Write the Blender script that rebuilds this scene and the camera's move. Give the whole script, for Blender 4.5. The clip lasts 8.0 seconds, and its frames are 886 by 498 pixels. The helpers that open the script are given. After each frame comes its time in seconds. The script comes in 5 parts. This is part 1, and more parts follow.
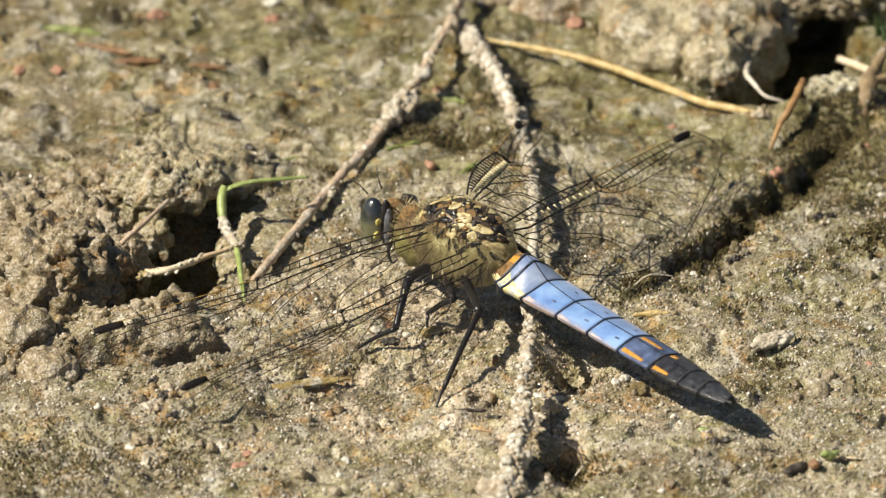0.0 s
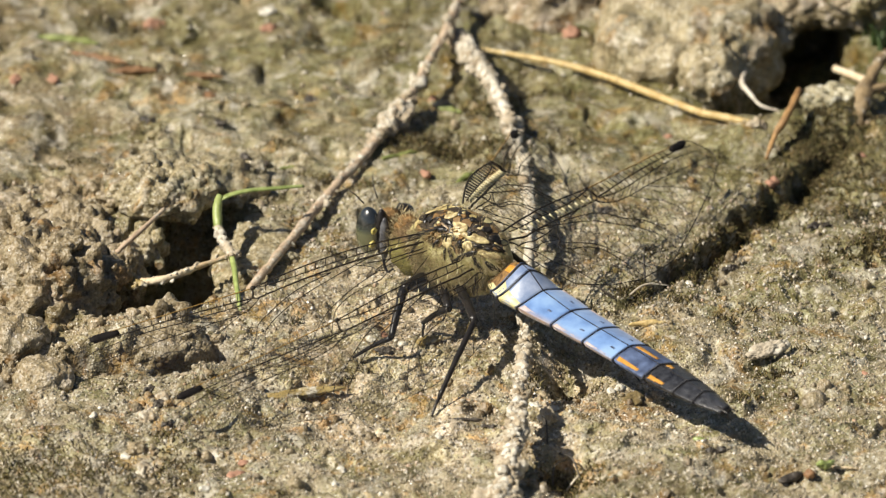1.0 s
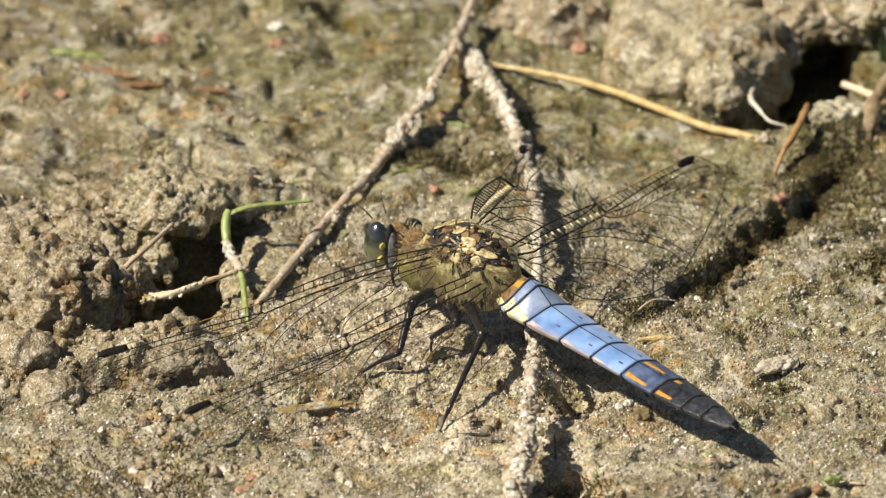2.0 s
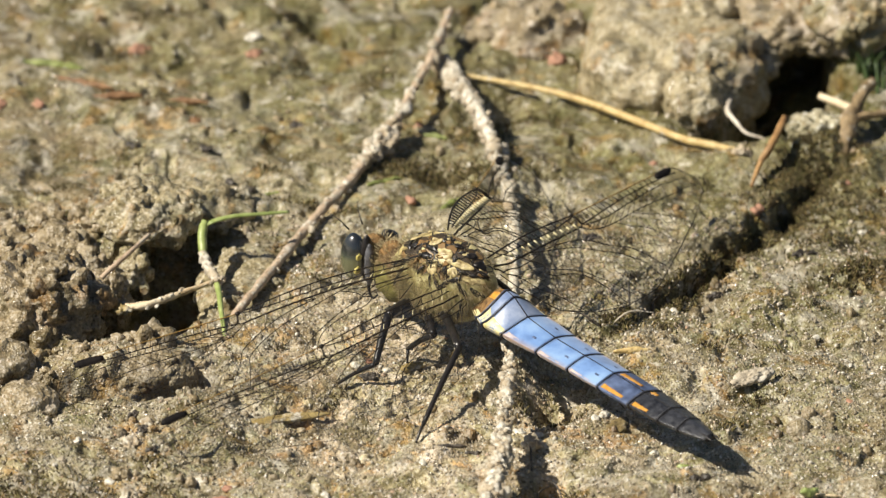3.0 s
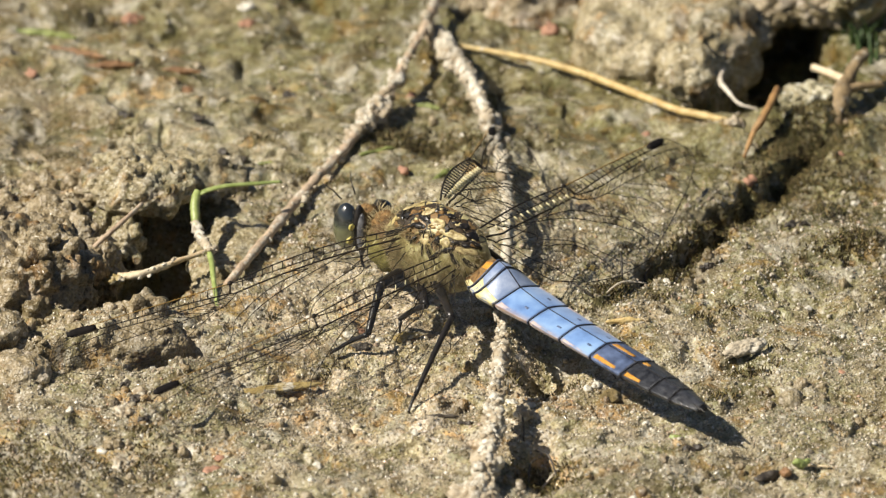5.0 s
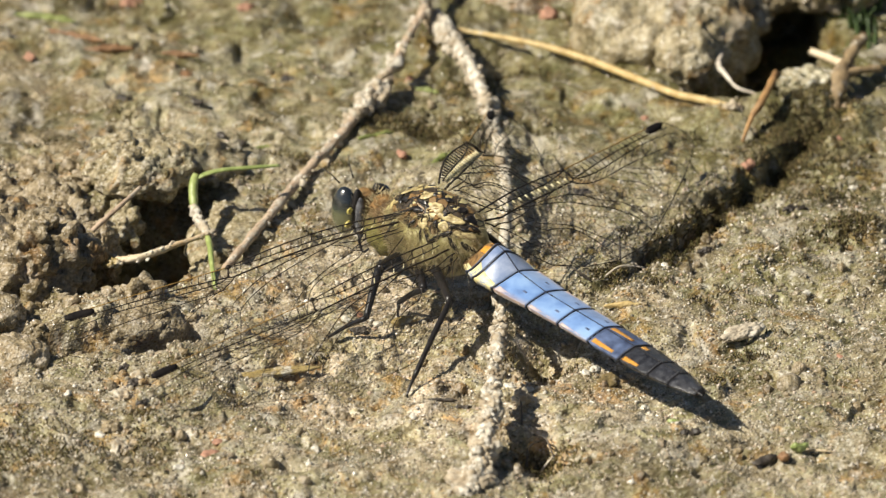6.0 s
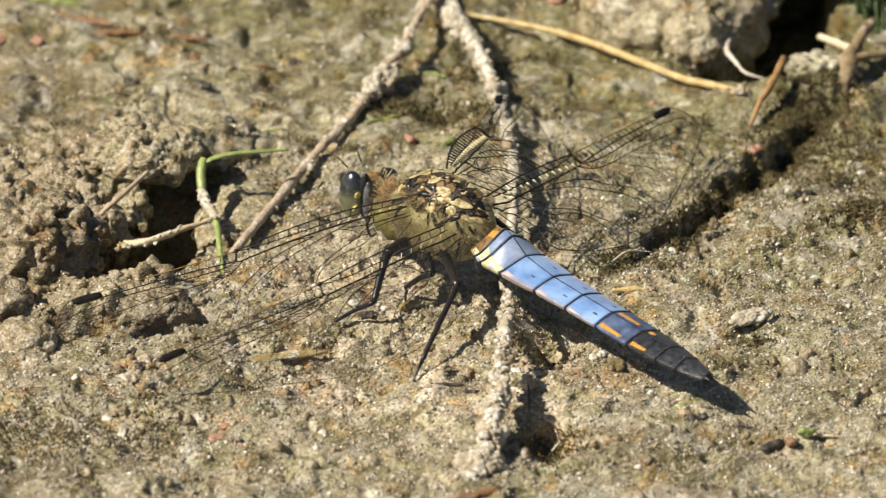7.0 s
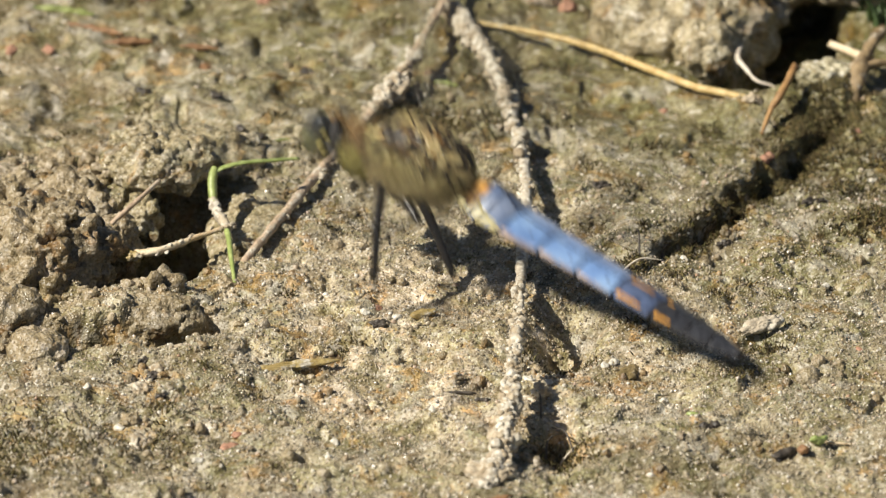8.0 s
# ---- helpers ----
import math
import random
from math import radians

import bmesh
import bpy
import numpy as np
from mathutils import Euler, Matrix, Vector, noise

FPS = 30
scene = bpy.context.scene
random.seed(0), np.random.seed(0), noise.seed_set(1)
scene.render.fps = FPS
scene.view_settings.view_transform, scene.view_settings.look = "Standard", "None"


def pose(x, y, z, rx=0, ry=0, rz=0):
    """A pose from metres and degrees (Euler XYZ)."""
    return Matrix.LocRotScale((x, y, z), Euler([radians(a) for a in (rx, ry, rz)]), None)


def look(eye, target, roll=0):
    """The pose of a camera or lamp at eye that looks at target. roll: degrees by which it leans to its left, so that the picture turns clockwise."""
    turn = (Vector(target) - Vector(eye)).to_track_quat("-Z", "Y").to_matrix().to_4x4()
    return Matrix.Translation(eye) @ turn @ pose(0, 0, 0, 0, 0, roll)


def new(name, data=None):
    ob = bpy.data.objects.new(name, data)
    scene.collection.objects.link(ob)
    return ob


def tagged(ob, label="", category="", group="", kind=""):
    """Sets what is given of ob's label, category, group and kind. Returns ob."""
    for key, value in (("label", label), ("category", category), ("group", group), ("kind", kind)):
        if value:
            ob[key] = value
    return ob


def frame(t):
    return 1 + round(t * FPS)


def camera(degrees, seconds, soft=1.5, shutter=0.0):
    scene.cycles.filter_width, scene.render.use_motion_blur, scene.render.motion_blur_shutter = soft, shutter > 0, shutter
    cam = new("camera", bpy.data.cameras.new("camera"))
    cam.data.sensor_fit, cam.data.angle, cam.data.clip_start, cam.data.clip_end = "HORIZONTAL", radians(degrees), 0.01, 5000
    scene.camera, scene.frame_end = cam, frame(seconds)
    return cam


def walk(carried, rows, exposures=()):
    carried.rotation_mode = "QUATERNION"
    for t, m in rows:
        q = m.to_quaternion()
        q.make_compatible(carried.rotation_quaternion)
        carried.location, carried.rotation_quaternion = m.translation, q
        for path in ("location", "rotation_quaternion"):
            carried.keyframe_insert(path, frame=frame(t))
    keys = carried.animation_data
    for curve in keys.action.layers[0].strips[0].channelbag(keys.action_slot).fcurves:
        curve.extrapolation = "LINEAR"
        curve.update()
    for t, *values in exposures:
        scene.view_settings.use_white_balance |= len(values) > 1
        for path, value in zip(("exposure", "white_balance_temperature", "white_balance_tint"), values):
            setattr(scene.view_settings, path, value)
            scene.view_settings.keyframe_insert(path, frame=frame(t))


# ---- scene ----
from mathutils import Quaternion

# The clip's place: a patch of sandy, muddy shore seen through a long lens; all lengths below are in millimetres unless noted.
MM = 0.001
EYE = (0.0, -1.06921, 0.54479)
cam = camera(3.83, 8.0, soft=1.25, shutter=0.5)
cam.data.dof.use_dof = True
cam.data.dof.focus_distance = 1.183
cam.data.dof.aperture_fstop = 54
walk(cam, [
    (0.0, look(EYE, (0.00000, 0.00000, 0.0), 0.000)),
    (0.2, look(EYE, (-0.00043, -0.00064, 0.0), -0.035)),
    (0.5, look(EYE, (-0.00066, -0.00147, 0.0), 0.034)),
    (0.8, look(EYE, (0.00003, 0.00044, 0.0), -0.009)),
    (1.0, look(EYE, (0.00040, 0.00186, 0.0), 0.059)),
    (1.2, look(EYE, (0.00007, 0.00259, 0.0), 0.137)),
    (1.5, look(EYE, (0.00001, 0.00395, 0.0), 0.119)),
    (1.7, look(EYE, (-0.00051, 0.00399, 0.0), 0.097)),
    (2.8, look(EYE, (0.00144, 0.00832, 0.0), 0.246)),
    (3.0, look(EYE, (0.00177, 0.00716, 0.0), 0.297)),
    (3.2, look(EYE, (0.00224, 0.00604, 0.0), 0.296)),
    (3.5, look(EYE, (0.00231, 0.00385, 0.0), 0.372)),
    (3.8, look(EYE, (0.00208, 0.00171, 0.0), 0.346)),
    (4.0, look(EYE, (0.00169, 0.00039, 0.0), 0.369)),
    (4.2, look(EYE, (0.00204, 0.00038, 0.0), 0.348)),
    (4.5, look(EYE, (0.00210, 0.00030, 0.0), 0.426)),
    (4.7, look(EYE, (0.00233, 0.00175, 0.0), 0.419)),
    (5.8, look(EYE, (0.00290, -0.00169, 0.0), 0.456)),
    (6.0, look(EYE, (0.00261, -0.00203, 0.0), 0.485)),
    (6.2, look(EYE, (0.00248, -0.00348, 0.0), 0.630)),
    (6.5, look(EYE, (0.00278, -0.00396, 0.0), 0.562)),
    (6.8, look(EYE, (0.00301, -0.00419, 0.0), 0.580)),
    (7.0, look(EYE, (0.00192, -0.00513, 0.0), 0.568)),
    (7.2, look(EYE, (0.00108, -0.00460, 0.0), 0.514)),
    (7.5, look(EYE, (0.00042, -0.00513, 0.0), 0.676)),
    (7.8, look(EYE, (0.00083, -0.00435, 0.0), 0.500)),
    (8.0, look(EYE, (0.00088, -0.00347, 0.0), 0.420)),
])

# ---- light ----
SUN_WAY = Vector((-0.86, -0.30, 1.0)).normalized()
sun = new("sun", bpy.data.lights.new("sun", "SUN"))
sun.data.energy = 5.0
sun.data.angle = radians(0.53)
sun.data.color = (1.0, 0.93, 0.80)
sun.matrix_world = look(SUN_WAY * 5, (0, 0, 0))
world = bpy.data.worlds.new("sky")
scene.world = world
world.use_nodes = True
sky = world.node_tree.nodes.new("ShaderNodeTexSky")
sky.sky_type = "NISHITA"
sky.sun_disc = False
sky.sun_elevation = math.asin(SUN_WAY.z)
sky.sun_rotation = math.atan2(SUN_WAY.x, SUN_WAY.y)
back = world.node_tree.nodes["Background"]
back.inputs["Strength"].default_value = 0.036
world.node_tree.links.new(sky.outputs["Color"], back.inputs["Color"])
scene.view_settings.exposure = 0.57


# ---- materials ----
class Mat:
    """A node material whose textures run in millimetres of object space."""

    def __init__(self, name, rough=0.7, spec=0.5, metal=0.0):
        self.m = bpy.data.materials.new(name)
        self.m.use_nodes = True
        self.t = self.m.node_tree
        self.b = self.t.nodes["Principled BSDF"]
        self.b.inputs["Roughness"].default_value = rough
        self.b.inputs["Specular IOR Level"].default_value = spec
        self.b.inputs["Metallic"].default_value = metal
        self.co = self.node("ShaderNodeTexCoord")
        self.map = self.node("ShaderNodeMapping")
        self.map.inputs["Scale"].default_value = (1000, 1000, 1000)
        self.wire(self.co.outputs["Object"], self.map.inputs["Vector"])
        self.heights = []

    def node(self, kind):
        return self.t.nodes.new(kind)

    def wire(self, a, b):
        self.t.links.new(a, b)

    def noise(self, size, detail=3.0, rough=0.6, dist=0.0):
        n = self.node("ShaderNodeTexNoise")
        n.inputs["Scale"].default_value = 1.0 / size
        n.inputs["Detail"].default_value = detail
        n.inputs["Roughness"].default_value = rough
        n.inputs["Distortion"].default_value = dist
        self.wire(self.map.outputs["Vector"], n.inputs["Vector"])
        return n.outputs["Fac"]

    def cells(self, size, out="Color", feature="F1"):
        n = self.node("ShaderNodeTexVoronoi")
        n.feature = feature
        n.inputs["Scale"].default_value = 1.0 / size
        self.wire(self.map.outputs["Vector"], n.inputs["Vector"])
        return n.outputs[out]

    def ramp(self, fac, stops):
        n = self.node("ShaderNodeValToRGB")
        el = n.color_ramp.elements
        while len(el) < len(stops):
            el.new(0.5)
        for e, (p, c) in zip(el, stops):
            e.position = p
            e.color = (*c, 1) if len(c) == 3 else c
        self.wire(fac, n.inputs["Fac"])
        return n.outputs["Color"]

    def mix(self, fac, a, b, kind="MIX"):
        n = self.node("ShaderNodeMix")
        n.data_type = "RGBA"
        n.blend_type = kind
        for sock, v in ((n.inputs[0], fac), (n.inputs[6], a), (n.inputs[7], b)):
            if isinstance(v, (int, float)):
                sock.default_value = v
            elif isinstance(v, tuple):
                sock.default_value = (*v, 1)
            else:
                self.wire(v, sock)
        return n.outputs[2]

    def step(self, fac, lo, hi, top=1.0):
        n = self.node("ShaderNodeMapRange")
        n.interpolation_type = "SMOOTHSTEP"
        n.inputs["From Min"].default_value = lo
        n.inputs["From Max"].default_value = hi
        n.inputs["To Max"].default_value = top
        self.wire(fac, n.inputs["Value"])
        return n.outputs["Result"]

    def patch(self, fac, lo, hi):
        """fac within lo millimetres of the middle, fading to nothing at hi."""
        d = self.node("ShaderNodeVectorMath")
        d.operation = "LENGTH"
        self.wire(self.map.outputs["Vector"], d.inputs[0])
        n = self.node("ShaderNodeMath")
        n.operation = "MULTIPLY"
        self.wire(fac, n.inputs[0])
        self.wire(self.step(d.outputs["Value"], hi, lo), n.inputs[1])
        return n.outputs[0]

    def per_island(self):
        return self.node("ShaderNodeNewGeometry").outputs["Random Per Island"]

    def per_object(self):
        return self.node("ShaderNodeObjectInfo").outputs["Random"]

    def axis(self, which):
        n = self.node("ShaderNodeSeparateXYZ")
        self.wire(self.map.outputs["Vector"], n.inputs["Vector"])
        return n.outputs[which]

    def colour(self, c):
        if isinstance(c, tuple):
            self.b.inputs["Base Color"].default_value = (*c, 1)
        else:
            self.wire(c, self.b.inputs["Base Color"])
        return self

    def roughness(self, fac, lo, hi):
        n = self.node("ShaderNodeMapRange")
        n.inputs["To Min"].default_value = lo
        n.inputs["To Max"].default_value = hi
        self.wire(fac, n.inputs["Value"])
        self.wire(n.outputs["Result"], self.b.inputs["Roughness"])
        return self

    def bump(self, fac, mm, strength=1.0):
        n = self.node("ShaderNodeBump")
        n.inputs["Distance"].default_value = mm * MM
        n.inputs["Strength"].default_value = strength
        self.wire(fac, n.inputs["Height"])
        if self.heights:
            self.wire(self.heights[-1], n.inputs["Normal"])
        self.heights.append(n.outputs["Normal"])
        self.wire(n.outputs["Normal"], self.b.inputs["Normal"])
        return self


def sand_material(name, tint=(1, 1, 1), algae=0.6):
    s = Mat(name, 0.75, 0.5)
    base = s.ramp(s.noise(2.2, 6, 0.72), [(0.34, (0.15, 0.118, 0.058)), (0.48, (0.29, 0.235, 0.132)), (0.66, (0.47, 0.40, 0.265))])
    grain = s.ramp(s.cells(0.22), [(0.15, (0.05, 0.038, 0.018)), (0.4, (0.28, 0.225, 0.125)), (0.7, (0.46, 0.385, 0.24)), (0.9, (0.90, 0.86, 0.75))])
    c = s.mix(0.36, base, grain)
    grey = s.step(s.noise(5.0, 4, 0.6), 0.50, 0.60, 0.6)
    c = s.mix(grey, c, s.mix(1.0, c, (0.80, 0.86, 0.98), "MULTIPLY"))
    dark = s.step(s.noise(4.2, 6, 0.70, 0.8), 0.50, 0.62, 0.62)
    c = s.mix(dark, c, s.mix(1.0, c, (0.40, 0.36, 0.27), "MULTIPLY"))
    rust = s.step(s.noise(4.9, 5, 0.66, 0.8), 0.53, 0.63, 0.75)
    c = s.mix(rust, c, s.mix(1.0, c, (1.15, 0.80, 0.42), "MULTIPLY"))
    green = s.step(s.noise(5.7, 6, 0.66, 0.4), 0.45, 0.57, algae)
    c = s.mix(green, c, s.mix(1.0, c, (0.72, 0.76, 0.50), "MULTIPLY"))
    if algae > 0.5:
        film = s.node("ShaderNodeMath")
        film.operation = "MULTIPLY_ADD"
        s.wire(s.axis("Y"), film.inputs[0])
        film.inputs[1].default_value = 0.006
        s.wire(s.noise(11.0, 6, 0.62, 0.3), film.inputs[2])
        # Darker and more olive towards the right, made ragged by noise.
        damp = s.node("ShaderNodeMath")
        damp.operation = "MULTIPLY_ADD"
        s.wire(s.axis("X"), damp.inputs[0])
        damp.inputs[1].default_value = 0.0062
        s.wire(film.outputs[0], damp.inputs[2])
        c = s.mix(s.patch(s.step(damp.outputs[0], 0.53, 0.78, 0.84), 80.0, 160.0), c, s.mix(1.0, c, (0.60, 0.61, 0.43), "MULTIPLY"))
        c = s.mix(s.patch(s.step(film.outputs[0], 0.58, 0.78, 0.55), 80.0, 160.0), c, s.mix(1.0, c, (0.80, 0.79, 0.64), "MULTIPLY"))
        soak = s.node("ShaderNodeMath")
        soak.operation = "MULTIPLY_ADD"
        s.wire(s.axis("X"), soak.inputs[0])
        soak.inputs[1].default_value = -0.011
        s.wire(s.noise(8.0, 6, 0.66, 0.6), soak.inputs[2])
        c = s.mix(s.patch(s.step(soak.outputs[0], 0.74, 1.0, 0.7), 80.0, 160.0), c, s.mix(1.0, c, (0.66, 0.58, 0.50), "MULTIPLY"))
        far = s.node("ShaderNodeVectorMath")
        far.operation = "DISTANCE"
        s.wire(s.map.outputs["Vector"], far.inputs[0])
        far.inputs[1].default_value = (1.0, -22.0, 0.0)
        ragged = s.node("ShaderNodeMath")
        ragged.operation = "MULTIPLY_ADD"
        s.wire(s.noise(5.0, 5, 0.65), ragged.inputs[0])
        ragged.inputs[1].default_value = 30.0
        s.wire(far.outputs["Value"], ragged.inputs[2])
        c = s.mix(s.step(ragged.outputs[0], 25.0, 40.0), s.mix(1.0, c, (1.52, 1.47, 1.62), "MULTIPLY"), c)
    wet = s.step(s.noise(7.5, 5, 0.6, 0.5), 0.50, 0.64, 0.75)
    c = s.mix(wet, c, s.mix(1.0, c, (0.62, 0.57, 0.46), "MULTIPLY"))
    olive = s.step(s.noise(7.0, 7, 0.70, 1.3), 0.49, 0.60, 0.35 + 0.7 * algae)
    c = s.mix(olive, c, s.mix(1.0, c, (0.50, 0.52, 0.37), "MULTIPLY"))
    crust = s.step(s.noise(6.0, 7, 0.70, 1.0), 0.53, 0.63, 0.55)
    c = s.mix(crust, c, s.ramp(s.noise(0.6, 4, 0.7), [(0.3, (0.27, 0.235, 0.165)), (0.7, (0.56, 0.51, 0.42))]))
    speck = s.step(s.noise(1.15, 4, 0.65), 0.54, 0.64, 0.45)
    c = s.mix(speck, c, s.mix(1.0, c, (0.34, 0.31, 0.24), "MULTIPLY"))
    pale = s.step(s.noise(1.5, 4, 0.65, 0.3), 0.57, 0.67, 0.45)
    c = s.mix(pale, c, (0.66, 0.60, 0.49))
    pit = s.step(s.noise(2.6, 6, 0.75, 0.8), 0.57, 0.66, 0.75)
    c = s.mix(pit, c, s.mix(1.0, c, (0.36, 0.33, 0.26), "MULTIPLY"))
    c = s.mix(1.0, c, (0.972, 1.0, 1.06), "MULTIPLY")
    c = s.mix(1.0, c, tint, "MULTIPLY")
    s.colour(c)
    s.roughness(s.cells(0.22, "Color"), 0.14, 0.75)
    s.bump(s.noise(0.9, 4, 0.6), 0.24, 1.0)
    s.bump(s.cells(0.22, "Distance"), 0.07, 1.0)
    return s.m


def grain_material():
    s = Mat("sand_grain", 0.4, 1.0)
    c = s.ramp(s.per_island(), [(0.0, (0.07, 0.055, 0.03)), (0.2, (0.16, 0.125, 0.07)), (0.45, (0.27, 0.22, 0.13)), (0.65, (0.38, 0.32, 0.21)),
                                (0.80, (0.34, 0.24, 0.11)), (0.86, (0.28, 0.28, 0.25)), (0.92, (0.68, 0.64, 0.56)), (0.98, (0.84, 0.80, 0.72)), (1.0, (0.38, 0.17, 0.09))])
    s.colour(s.mix(0.35, c, s.ramp(s.noise(0.25, 3), [(0.3, (0.25, 0.2, 0.14)), (0.7, (0.6, 0.52, 0.4))])))
    s.roughness(s.noise(1.1, 3), 0.06, 0.40)
    s.b.inputs["Coat Weight"].default_value = 0.7
    s.b.inputs["Coat Roughness"].default_value = 0.11
    return s.m


def fibre_material(name, dark, pale, crust=0.0, rough=0.6, grain=0.5):
    s = Mat(name, rough, 0.4)
    s.map.inputs["Scale"].default_value = (1000, 1000, 1000)
    c = s.ramp(s.noise(1.3, 5, 0.65), [(0.3, dark), (0.7, pale)])
    c = s.mix(s.step(s.noise(grain, 3, 0.6), 0.55, 0.7, 0.5), c, tuple(v * 0.5 for v in dark))
    if crust:
        c = s.mix(s.step(s.noise(1.6, 5, 0.7), 0.62 - crust * 0.4, 0.74 - crust * 0.4), c,
                  s.ramp(s.cells(0.35), [(0.0, (0.24, 0.20, 0.145)), (0.5, (0.46, 0.415, 0.33)), (1.0, (0.70, 0.665, 0.58))]))
    s.colour(c)
    s.bump(s.noise(0.4, 4, 0.7), 0.12, 0.8)
    return s.m


def plain_material(name, a, b, size=1.0, rough=0.5, spec=0.5, bump=0.03, fine=0.3):
    s = Mat(name, rough, spec)
    s.colour(s.ramp(s.noise(size, 4, 0.6), [(0.3, a), (0.7, b)]))
    if bump:
        s.bump(s.noise(fine, 3, 0.6), bump, 0.7)
    return s.m


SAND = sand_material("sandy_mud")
CLOD = sand_material("clod_sand", (0.92, 0.86, 0.83), 0.15)
ROCK = sand_material("pale_clod_sand", (1.07, 1.05, 1.01), 0.15)
MUD = sand_material("mud_crust", (0.98, 0.96, 0.92), 0.35)
GREY = sand_material("grey_crust", (1.12, 1.18, 1.25), 0.4)
WET = sand_material("damp_clod_sand", (0.80, 0.745, 0.70), 0.1)
GRAIN = grain_material()
BEAD_S = Mat("wet_quartz", 0.14, 1.0)
BEAD_S.colour(BEAD_S.mix(0.3, BEAD_S.ramp(BEAD_S.per_island(), [(0.0, (0.08, 0.06, 0.03)), (0.35, (0.20, 0.16, 0.09)), (0.75, (0.34, 0.29, 0.20)), (0.94, (0.70, 0.66, 0.58)), (1.0, (0.40, 0.22, 0.12))]),
                         BEAD_S.ramp(BEAD_S.noise(0.2, 2), [(0.3, (0.2, 0.16, 0.1)), (0.7, (0.6, 0.54, 0.42))])))
BEAD_S.b.inputs["Coat Weight"].default_value = 1.0
BEAD_S.b.inputs["Coat Roughness"].default_value = 0.09
BEAD = BEAD_S.m
CRUST = fibre_material("crusted_stem", (0.20, 0.14, 0.08), (0.46, 0.39, 0.28), crust=0.75, rough=0.8)
STEM = fibre_material("dry_stem", (0.29, 0.20, 0.135), (0.56, 0.44, 0.31), crust=0.24, rough=0.6)
CAKE = fibre_material("caked_sand", (0.22, 0.16, 0.09), (0.50, 0.43, 0.32), crust=0.42, rough=0.85)
STRAW = fibre_material("yellow_straw", (0.38, 0.25, 0.08), (0.62, 0.49, 0.24), crust=0.12, rough=0.45)
PALE_STRAW = fibre_material("pale_straw", (0.44, 0.30, 0.15), (0.72, 0.63, 0.46), rough=0.5)
BROWN = fibre_material("brown_twig", (0.13, 0.065, 0.03), (0.30, 0.17, 0.08), rough=0.6)
OCHRE = fibre_material("ochre_leaf", (0.20, 0.14, 0.045), (0.40, 0.31, 0.13), crust=0.25, rough=0.5)
OLIVE_LEAF = fibre_material("olive_leaf", (0.10, 0.075, 0.03), (0.27, 0.20, 0.09), crust=0.1, rough=0.5)
ROOT = fibre_material("pale_root", (0.42, 0.35, 0.26), (0.66, 0.61, 0.52), rough=0.6)
LEAF_BROWN = fibre_material("leaf_brown", (0.16, 0.08, 0.03), (0.42, 0.25, 0.10), rough=0.5)
TAN = fibre_material("tan_stalk", (0.10, 0.065, 0.03), (0.33, 0.24, 0.13), crust=0.15, rough=0.6)
GREEN = plain_material("fresh_green", (0.17, 0.22, 0.05), (0.36, 0.41, 0.15), 0.8, 0.4, 0.5, 0.08)
DULL_GREEN = plain_material("dull_green", (0.10, 0.12, 0.03), (0.25, 0.28, 0.09), 0.7, 0.5, 0.4, 0.08)
BLADE = plain_material("dark_green_blade", (0.035, 0.06, 0.02), (0.09, 0.14, 0.045), 0.8, 0.45, 0.5, 0.05)
MOSS_S = Mat("moss", 0.7, 0.3)
MOSS_S.colour(MOSS_S.ramp(MOSS_S.per_island(), [(0.0, (0.03, 0.022, 0.010)), (0.45, (0.095, 0.070, 0.028)), (0.8, (0.13, 0.12, 0.04)), (1.0, (0.30, 0.21, 0.09))]))
MOSS = MOSS_S.m
DARK = plain_material("dark_bits", (0.018, 0.015, 0.012), (0.07, 0.055, 0.04), 0.5, 0.55)
WHITE = plain_material("white_quartz", (0.40, 0.36, 0.28), (0.74, 0.71, 0.63), 0.5, 0.3, 0.5, 0.08)
RED = plain_material("red_brick_grit", (0.20, 0.10, 0.06), (0.40, 0.22, 0.145), 0.5, 0.8, 0.5, 0.1)
PEBBLE = fibre_material("pale_pebble", (0.30, 0.25, 0.18), (0.52, 0.46, 0.36), crust=0.3, rough=0.8)

# ---- mesh helpers ----


def mesh_from(verts, faces, material, name="mesh", smooth=True):
    """A mesh from coordinates in millimetres."""
    me = bpy.data.meshes.new(name)
    v = np.asarray(verts, dtype=np.float32) * MM
    me.from_pydata([tuple(p) for p in v.tolist()], [], faces)
    me.materials.append(material)
    if smooth:
        me.polygons.foreach_set("use_smooth", [True] * len(me.polygons))
    me.update()
    return me


def part(name, data, parent, label=""):
    ob = new(name, data)
    ob.parent = parent
    return tagged(ob, label)


def spline(points, n):
    """Catmull-Rom through the points (any number of columns), n steps a span."""
    p = np.asarray(points, dtype=float)
    p = np.vstack([2 * p[0] - p[1], p, 2 * p[-1] - p[-2]])
    out = []
    for i in range(1, len(p) - 2):
        for k in range(n):
            t = k / n
            a, b, c, d = p[i - 1], p[i], p[i + 1], p[i + 2]
            out.append(0.5 * (2 * b + (c - a) * t + (2 * a - 5 * b + 4 * c - d) * t * t + (3 * b - a - 3 * c + d) * t ** 3))
    out.append(p[-2])
    return np.array(out)


